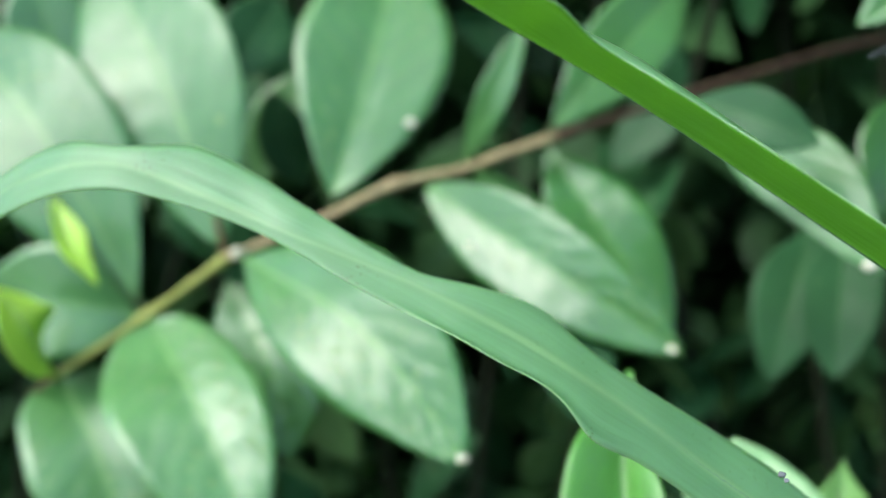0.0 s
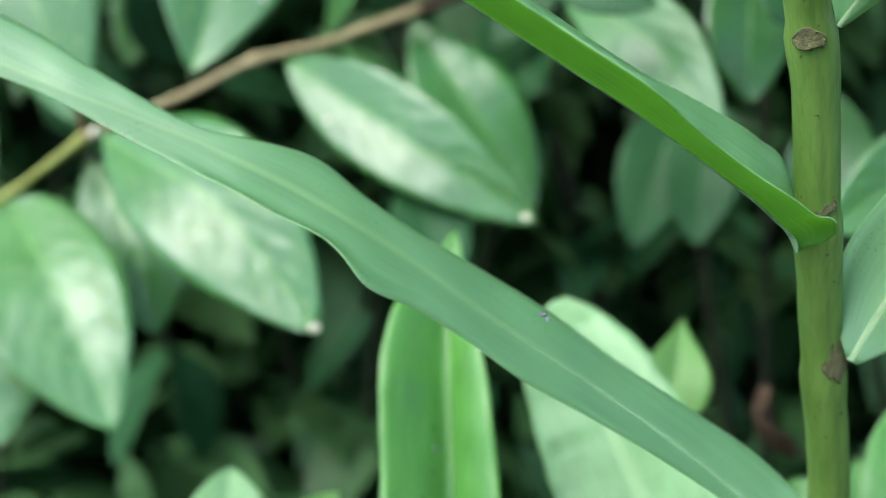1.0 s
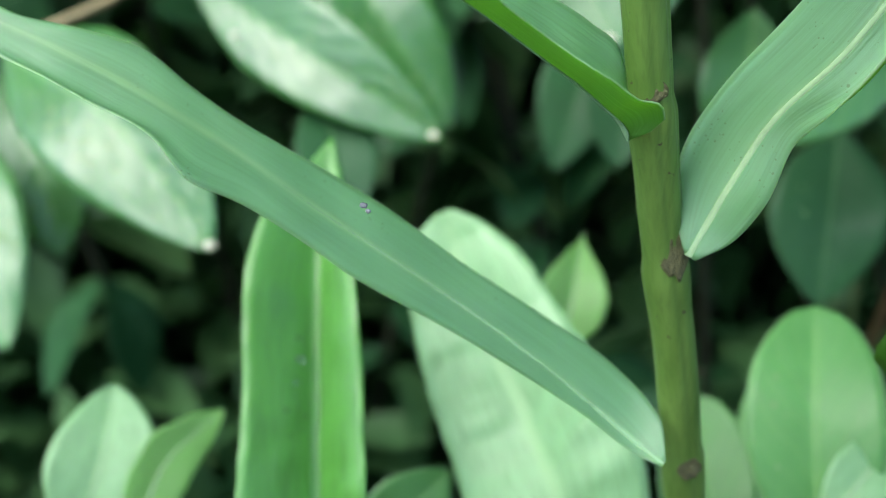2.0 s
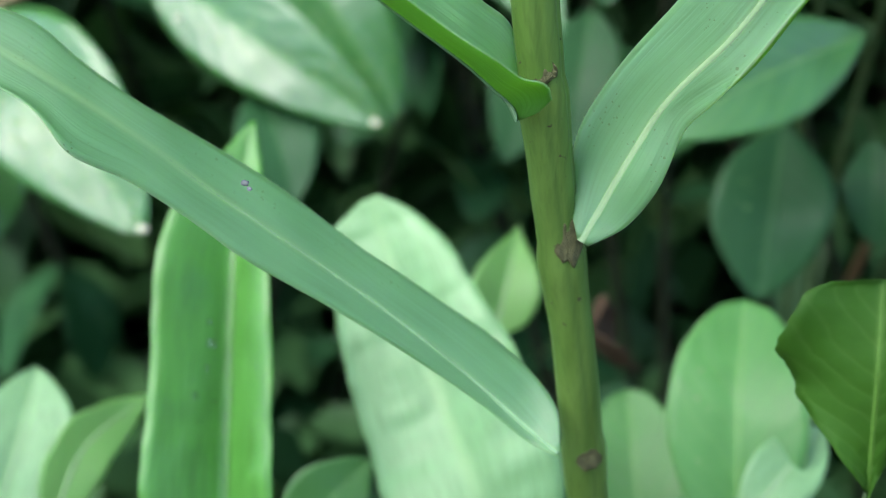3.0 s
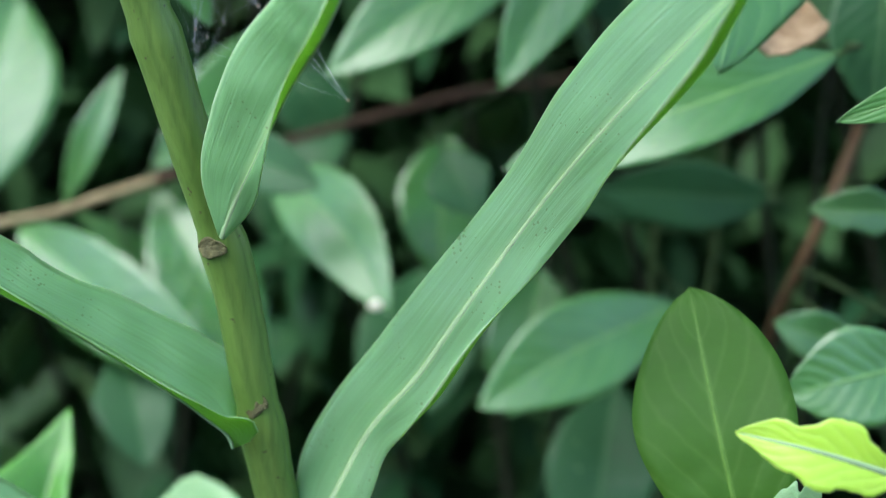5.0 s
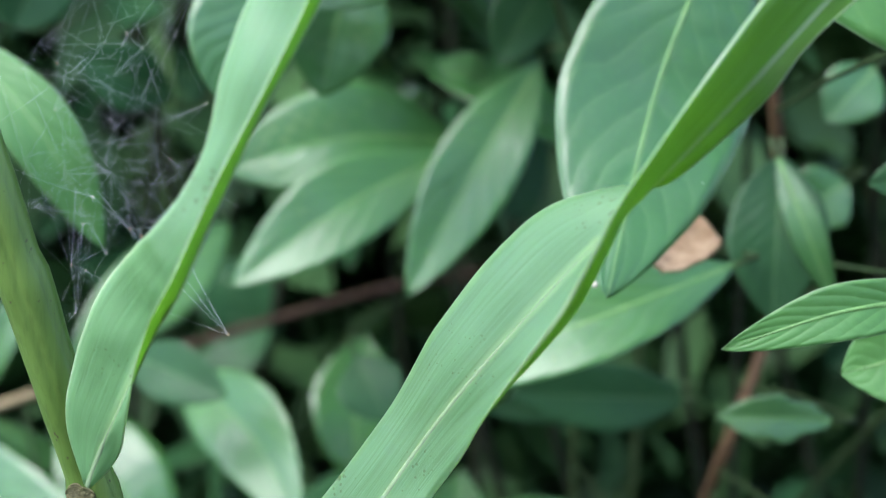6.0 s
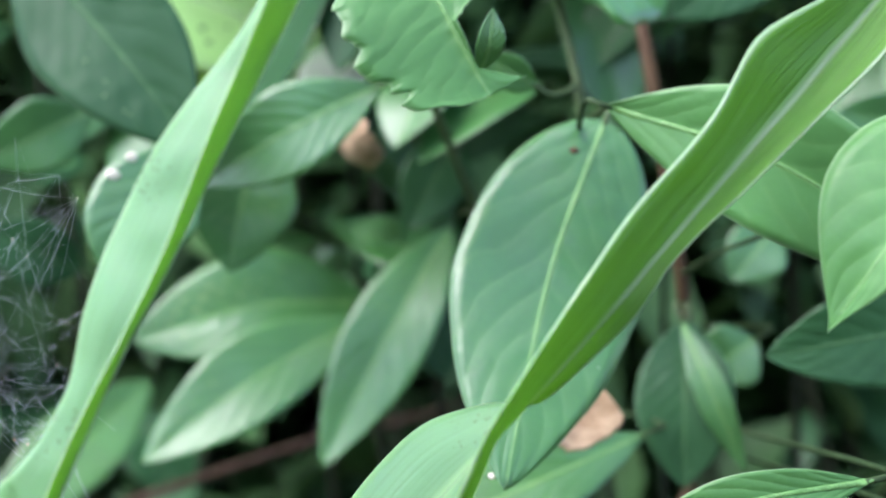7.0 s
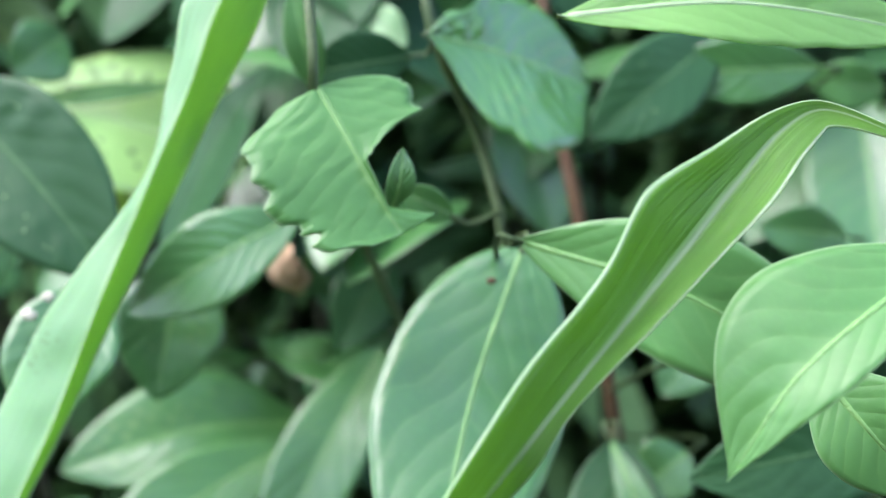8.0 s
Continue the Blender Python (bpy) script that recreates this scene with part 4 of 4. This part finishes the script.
leaf(shrub_b, (0.4697, 0.3838, 1.0181), (0.4790, 0.3762, 1.0008), (0.4912, 0.3757, 0.9838), 0.027, (-0.38, -0.93, -0.02), "bright")
leaf(shrub_b, (0.5554, 0.4989, 0.9943), (0.5064, 0.4866, 0.9900), (0.4656, 0.4901, 0.9851), 0.038, (0.09, -0.99, 0.11), "dark")
leaf(shrub_b, (0.4628, 0.4022, 0.9540), (0.4249, 0.3978, 0.9511), (0.3942, 0.4057, 0.9412), 0.015, (-0.08, -0.98, 0.16), "bright", quilt=0.003)
leaf(shrub_b, (0.4752, 0.4318, 0.9393), (0.4542, 0.4293, 0.9350), (0.4358, 0.4339, 0.9296), 0.031, (-0.10, -0.97, 0.22), "bright", quilt=0.004)
leaf(shrub_b, (0.4617, 0.5717, 0.9991), (0.4548, 0.5564, 0.9664), (0.4513, 0.5532, 0.9343), 0.039, (-0.24, -0.92, 0.30), "dark")
leaf(shrub_b, (0.4567, 0.5619, 0.9990), (0.4637, 0.5489, 0.9693), (0.4737, 0.5471, 0.9399), 0.013, (-0.32, -0.94, 0.14), "waxy")
leaf(shrub_b, (0.2056, 0.5600, 1.1603), (0.2450, 0.5450, 1.1127), (0.2736, 0.5400, 1.0718), 0.056, (0.15, -0.94, -0.29), "dark", quilt=0.02, nu=50)
leaf(shrub_b, (0.3313, 0.7200, 1.1349), (0.2665, 0.7000, 1.1688), (0.1989, 0.7100, 1.1914), 0.106, (0.06, -0.82, 0.57), "sunlit", label="pale leaf with sunlight painted into its colour")
leaf(shrub_b, (0.2429, 0.7180, 1.1434), (0.2617, 0.7131, 1.1383), (0.2797, 0.7150, 1.1345), 0.039, (0.09, -0.78, 0.63), "yellow")
leaf(shrub_b, (0.3884, 0.5284, 1.1477), (0.3677, 0.5225, 1.1438), (0.3478, 0.5236, 1.1420), 0.025, (0.15, -0.96, -0.25), "dark")
leaf(shrub_b, (0.5220, 0.5624, 1.1601), (0.4876, 0.5522, 1.1364), (0.4583, 0.5550, 1.1167), 0.036, (0.10, -0.99, 0.02), "dark")
leaf(shrub_b, (0.5629, 0.5600, 1.1426), (0.5244, 0.5577, 1.1429), (0.4906, 0.5677, 1.1465), 0.028, (-0.12, -0.96, -0.26), "waxy")
leaf(shrub_b, (0.4511, 0.7087, 0.8885), (0.3972, 0.6877, 0.8862), (0.3480, 0.6857, 0.8817), 0.025, (0.21, -0.97, 0.16), "dark")
leaf(shrub_b, (0.4797, 0.5680, 0.8927), (0.4547, 0.5636, 0.8948), (0.4324, 0.5677, 0.8958), 0.020, (0.01, -0.99, 0.12), "mid", torn=0.4)
leaf(shrub_b, (0.4492, 0.4803, 0.8554), (0.4240, 0.4748, 0.8514), (0.4016, 0.4778, 0.8451), 0.034, (-0.02, -0.94, 0.33), "mid")
leaf(shrub_b, (0.4518, 0.5588, 0.8397), (0.4340, 0.5564, 0.8464), (0.4181, 0.5602, 0.8515), 0.020, (0.01, -0.99, 0.14), "mid")
leaf(shrub_b, (0.4491, 0.6950, 0.8835), (0.4018, 0.6764, 0.8887), (0.3595, 0.6744, 0.8921), 0.033, (0.23, -0.97, 0.06), "dark")
leaf(shrub_b, (0.1553, 0.5147, 1.0492), (0.1901, 0.5029, 1.0105), (0.2083, 0.5088, 0.9710), 0.025, (0.14, -0.98, 0.17), "bright", label="bright green drooping leaf")
leaf(shrub_b, (0.3512, 0.5144, 1.1319), (0.3479, 0.5041, 1.1483), (0.3447, 0.5005, 1.1664), 0.014, (0.00, -0.93, -0.37), "bright")
leaf(shrub_b, (0.2867, 0.7400, 1.2005), (0.3125, 0.7200, 1.1602), (0.3355, 0.7200, 1.1317), 0.072, (-0.05, -0.86, 0.51), "sunlit", label="pale leaf with sunlight painted into its colour")
leaf(shrub_b, (0.2901, 0.7000, 1.1893), (0.2487, 0.6950, 1.1860), (0.2037, 0.7000, 1.1841), 0.010, (0.15, -0.99, -0.06), "bright")
leaf(shrub_b, (0.3937, 0.4860, 1.0789), (0.3835, 0.4794, 1.0833), (0.3739, 0.4769, 1.0882), 0.012, (0.25, -0.90, -0.35), "bright")
leaf(shrub_b, (0.3561, 0.7000, 1.0382), (0.3455, 0.6900, 1.0469), (0.3294, 0.6900, 1.0524), 0.020, (0.28, -0.95, 0.14), "bright")
leaf(shrub_b, (0.3840, 0.6678, 1.0942), (0.3695, 0.6574, 1.0697), (0.3559, 0.6568, 1.0470), 0.032, (0.11, -0.98, 0.16), "dark")
leaf(shrub_b, (0.2175, 0.6418, 1.1072), (0.1953, 0.6334, 1.0950), (0.1713, 0.6344, 1.0848), 0.032, (0.24, -0.96, -0.17), "waxy")
leaf(shrub_b, (0.1535, 0.6847, 1.1233), (0.1437, 0.6700, 1.0941), (0.1308, 0.6667, 1.0677), 0.040, (0.42, -0.90, 0.12), "dark")
leaf(shrub_b, (0.2055, 0.6636, 1.0357), (0.1870, 0.6501, 1.0457), (0.1674, 0.6451, 1.0562), 0.031, (0.36, -0.92, -0.16), "dark")
leaf(shrub_a, (0.1748, 0.6871, 0.9163), (0.2030, 0.6651, 0.9075), (0.2276, 0.6548, 0.8975), 0.029, (-0.37, -0.84, 0.39), "dark")
leaf(shrub_b, (0.2857, 0.6818, 0.9117), (0.2938, 0.6681, 0.8972), (0.3013, 0.6615, 0.8822), 0.032, (-0.13, -0.85, 0.51), "dark")
leaf(shrub_b, (0.3268, 0.7400, 1.0332), (0.3187, 0.7350, 1.0411), (0.3100, 0.7400, 1.0464), 0.012, (0.04, -1.00, 0.06), "mid")
leaf(shrub_b, (0.6063, 0.5960, 1.1401), (0.5854, 0.5894, 1.1421), (0.5679, 0.5895, 1.1457), 0.022, (0.11, -0.93, -0.34), "bright")
leaf(shrub_b, (0.5803, 0.5972, 1.0755), (0.5572, 0.5904, 1.0786), (0.5376, 0.5910, 1.0825), 0.024, (0.11, -0.97, -0.22), "waxy")
leaf(shrub_b, (0.5156, 0.6096, 1.0366), (0.5025, 0.6045, 1.0250), (0.4913, 0.6052, 1.0137), 0.027, (-0.04, -0.97, 0.23), "waxy")
leaf(shrub_b, (0.5047, 0.6171, 0.9881), (0.4937, 0.6169, 0.9817), (0.4839, 0.6212, 0.9750), 0.030, (-0.24, -0.97, 0.08), "waxy")
leaf(shrub_b, (0.2346, 0.6893, 1.2155), (0.2227, 0.6788, 1.2029), (0.2099, 0.6748, 1.1926), 0.033, (0.52, -0.85, -0.03), "waxy")
leaf(shrub_b, (0.3761, 0.6150, 1.1950), (0.3850, 0.6077, 1.1843), (0.3942, 0.6054, 1.1754), 0.020, (-0.44, -0.90, 0.04), "pale")
leaf(shrub_b, (0.3691, 0.4400, 1.0753), (0.3718, 0.4320, 1.0816), (0.3733, 0.4300, 1.0917), 0.009, (0.31, -0.95, 0.02), "mid", stalk=False)


# ---- small things ----
# The white spots at leaf tips are small sheen highlights built as pale lumps.
lump("white_spot", (0.2516, 0.4962, 1.0577), 0.0024, (0.18, -0.98, -0.13), WHITE, shrub_b, "white leaf spot, painted sheen at the tips", 13)
lump("white_spot", (0.2579, 0.4954, 1.0633), 0.0021, (0.16, -0.98, -0.15), WHITE, shrub_b, "white leaf spot, painted sheen at the tips", 11)
lump("white_spot", (0.4211, 0.4346, 1.0508), 0.0013, (-0.25, -0.96, -0.13), WHITE, shrub_b, "small pale spot", 16)
lump("white_spot", (0.3657, 0.4386, 0.9576), 0.0013, (-0.10, -0.99, 0.12), WHITE, shrub_b, "white leaf spot, painted sheen at the tips", 3)
lump("red_spot", (0.4020, 0.4719, 1.0552), 0.0015, (-0.18, -0.97, -0.13), TWIG_RED, shrub_b, "small red-brown blemish", 13)
lump("white_spot", (-0.0722, 0.7606, 0.8290), 0.0042, (0.10, -0.95, 0.30), WHITE, shrub_a, "pale dry crust on the twig joint", 5)
lump("white_spot", (0.0624, 0.6458, 0.7501), 0.0030, (0.08, -0.93, 0.35), WHITE, shrub_a, "white leaf spot, painted sheen at the tips", 2)
lump("white_spot", (0.1676, 0.7160, 0.7841), 0.0035, (-0.08, -0.96, 0.27), WHITE, shrub_a, "white leaf spot, painted sheen at the tips", 0)
lump("white_spot", (0.0280, 0.7618, 0.9008), 0.0034, (0.12, -0.99, 0.09), WHITE, shrub_a, "white leaf spot, painted sheen at the tips", 11)
lump("white_spot", (0.0606, 0.7538, 0.8327), 0.0025, (0.07, -0.98, 0.19), WHITE, shrub_a, "white leaf spot, painted sheen at the tips", 0)
lump("white_spot", (0.2520, 0.6572, 0.8406), 0.0035, (0.07, -0.98, 0.21), WHITE, shrub_a, "white leaf spot, painted sheen at the tips", 2)
lump("speck", (0.1670, 0.3818, 0.8439), 0.0007, (-0.03, -0.94, 0.33), SPECK, ginger, "small grey speck", 1)
lump("speck", (0.1659, 0.3822, 0.8453), 0.0010, (-0.03, -0.95, 0.33), SPECK, ginger, "small grey speck", 10)
lump("water_drop", (0.1293, 0.4860, 0.7593), 0.0016, (0.21, -0.90, 0.38), WATER, shoots, "clear water drop", 10)
lump("water_drop", (0.1242, 0.4773, 0.7437), 0.0012, (0.22, -0.88, 0.42), WATER, shoots, "clear water drop", 15)
lump("water_drop", (0.1256, 0.4745, 0.7354), 0.0008, (0.21, -0.87, 0.44), WATER, shoots, "clear water drop", 6)
lump("water_drop", (0.1228, 0.4697, 0.7218), 0.0010, (0.22, -0.86, 0.46), WATER, shoots, "clear water drop", 9)
lump("water_drop", (0.1315, 0.4769, 0.7417), 0.0006, (0.20, -0.88, 0.42), WATER, shoots, "clear water drop", 2)
lump("water_drop", (0.1287, 0.4805, 0.7528), 0.0008, (0.21, -0.89, 0.40), WATER, shoots, "clear water drop", 4)
lump("water_drop", (0.1286, 0.4893, 0.7660), 0.0010, (0.21, -0.91, 0.37), WATER, shoots, "clear water drop", 7)
dead_leaf((0.4043, 0.5060, 0.9641), 0.031, (30, -35, 50), "curled brown dead leaf caught on a green leaf")
dead_leaf((0.2743, 0.6335, 0.6977), 0.044, (60, 30, 70), "curled red-brown dead leaf among green leaves", LITTER, 4)
dead_leaf((0.3300, 0.5948, 1.0785), 0.03, (70, 10, 110), "pale brown dead leaf hanging among leaves", DEAD, 7)
spider_web(((0.2640, 0.3661, 0.9911), (0.2345, 0.4429, 0.9754), (0.2058, 0.4636, 1.0185)), (0.2317, 0.4326, 1.0030), (0.015, 0.012, 0.024), "torn grey spider web with specks caught in it")
shrub_c = plant("broadleaf_shrub", 0.55, 0.95, "taller broad-leaved shrub with crowded dark green leaves", group="broad-leaved shrubs")
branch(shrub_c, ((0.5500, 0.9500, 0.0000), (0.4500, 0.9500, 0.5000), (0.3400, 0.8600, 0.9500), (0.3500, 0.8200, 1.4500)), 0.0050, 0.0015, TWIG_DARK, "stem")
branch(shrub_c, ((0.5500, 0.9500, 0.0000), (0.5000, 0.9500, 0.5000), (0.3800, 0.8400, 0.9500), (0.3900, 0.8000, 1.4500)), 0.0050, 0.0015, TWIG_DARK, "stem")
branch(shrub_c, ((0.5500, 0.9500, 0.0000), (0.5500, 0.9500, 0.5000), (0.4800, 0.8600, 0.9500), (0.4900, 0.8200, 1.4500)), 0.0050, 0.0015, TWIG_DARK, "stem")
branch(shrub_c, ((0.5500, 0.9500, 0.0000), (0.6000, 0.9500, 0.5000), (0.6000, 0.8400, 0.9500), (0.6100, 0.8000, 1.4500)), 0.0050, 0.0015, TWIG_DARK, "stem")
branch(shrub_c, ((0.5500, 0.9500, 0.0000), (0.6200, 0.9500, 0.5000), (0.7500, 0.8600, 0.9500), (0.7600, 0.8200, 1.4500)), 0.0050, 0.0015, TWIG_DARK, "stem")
crowd(shrub_c, 70, (0.30, 0.80), (0.62, 0.72), (1.11, 1.32), 33)
crowd(shrub_c, 110, (0.25, 0.86), (0.70, 0.84), (1.03, 1.42), 21)
for plant_ob in (shrub_a, shrub_b, shrub_c, shoots, seedling):
    petioles(plant_ob, PETIOLE)


# ---- dense dark foliage behind the near leaves ----
def hedge():
    rng = random.Random(5)
    shapes = []
    proto = plant("proto", 0, 0, "x")
    for k in range(5):
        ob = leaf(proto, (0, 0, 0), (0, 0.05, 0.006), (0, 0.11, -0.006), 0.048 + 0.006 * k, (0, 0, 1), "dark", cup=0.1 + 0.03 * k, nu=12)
        shapes.append(ob.data)
    for o in list(proto.children_recursive) + [proto]:
        bpy.data.objects.remove(o)
    for k in range(4):
        x0 = -0.45 + 0.42 * k
        shrub = plant("hedge_shrub", x0, 1.12, "dense dark green hedge shrub in shade behind", group="hedge shrubs behind")
        stems = []
        for s in range(5):
            a = rng.uniform(-0.3, 0.3)
            pts = [(x0 + 0.02 * s, 1.12, 0), (x0 + a * 0.5, 1.12 + rng.uniform(-.08, .1), 0.5), (x0 + a, 1.12 + rng.uniform(-.12, .15), 1.0), (x0 + a * 1.3, 1.12 + rng.uniform(-.15, .1), 1.55)]
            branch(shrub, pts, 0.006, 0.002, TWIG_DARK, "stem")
            stems.append(spline(pts, 30))
        for i in range(120):
            p = stems[i % 5][rng.randrange(5, 30)]
            aim = rng.uniform(-math.pi, math.pi)
            ob = child("leaf", shapes[rng.randrange(5)], shrub)
            m = pose(*p, rng.uniform(-75, -5), rng.uniform(-30, 30), math.degrees(aim)) @ Matrix.Scale(rng.uniform(0.6, 1.05), 4)
            ob.matrix_parent_inverse = Matrix.Identity(4)
            ob.matrix_basis = Matrix.Translation(-shrub.location) @ m


hedge()


def foliage_mass(name, label, count, seed, place, size):
    """Uncountable small leaves of the thicket behind, each a folded blade of its own."""
    rng = random.Random(seed)
    verts, faces, index = [], [], []
    for _ in range(count):
        x, y, z = place(rng)
        while noise.noise(Vector((x * 1.6, y * 1.6, z * 1.6))) < 1.1 * max(0.0, abs(x - 0.3) - (1.0 if y > 0 else 2.4), y - 2.3, z - (2.2 if y > 0 else 1.1)) - 0.45:
            x, y, z = place(rng)
        k = rng.uniform(*size)
        m = pose(x, y, z, rng.uniform(-80, 10), rng.uniform(-35, 35), rng.uniform(0, 360)) @ Matrix.Scale(k, 4)
        b = len(verts)
        w = rng.uniform(0.2, 0.28)
        for p in ((0, 0, 0), (-w, 0.35, 0.05), (0, 0.4, 0), (w, 0.35, 0.05), (-w * 0.8, 0.7, 0.03), (0, 0.72, -0.03), (w * 0.8, 0.7, 0.03), (0, 1.05, -0.12)):
            verts.append(tuple(m @ Vector(p)))
        for f in ((0, 2, 1), (0, 3, 2), (1, 2, 5, 4), (2, 3, 6, 5), (4, 5, 7), (5, 6, 7)):
            faces.append(tuple(b + i for i in f)), index.append(0)
    me = mesh_of(name, verts, faces, (THICKET,), index)
    return tagged(new(name, me), label, "foliage", kind="stuff")


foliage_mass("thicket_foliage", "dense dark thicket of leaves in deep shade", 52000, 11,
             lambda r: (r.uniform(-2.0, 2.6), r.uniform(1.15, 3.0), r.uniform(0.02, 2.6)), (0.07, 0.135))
foliage_mass("undergrowth_foliage", "low dark undergrowth covering the soil", 3500, 12,
             lambda r: (r.uniform(-1.6, 2.2), r.uniform(0.62, 1.3), r.uniform(0.02, 0.5)), (0.07, 0.14))
# Added out of view: blocks the sky so the foliage behind stays dark.
foliage_mass("canopy_foliage", "unseen leaf canopy added above the thicket to shade it", 9000, 13,
             lambda r: (r.uniform(-2.0, 2.6), r.uniform(1.05, 3.2), r.uniform(1.7, 2.8)), (0.10, 0.2))
foliage_mass("garden_foliage", "green shrubbery across the path, out in the open", 9000, 14,
             lambda r: (r.uniform(-3.0, 3.4), r.uniform(-3.2, -1.7), r.uniform(0.02, 1.4)), (0.10, 0.2))
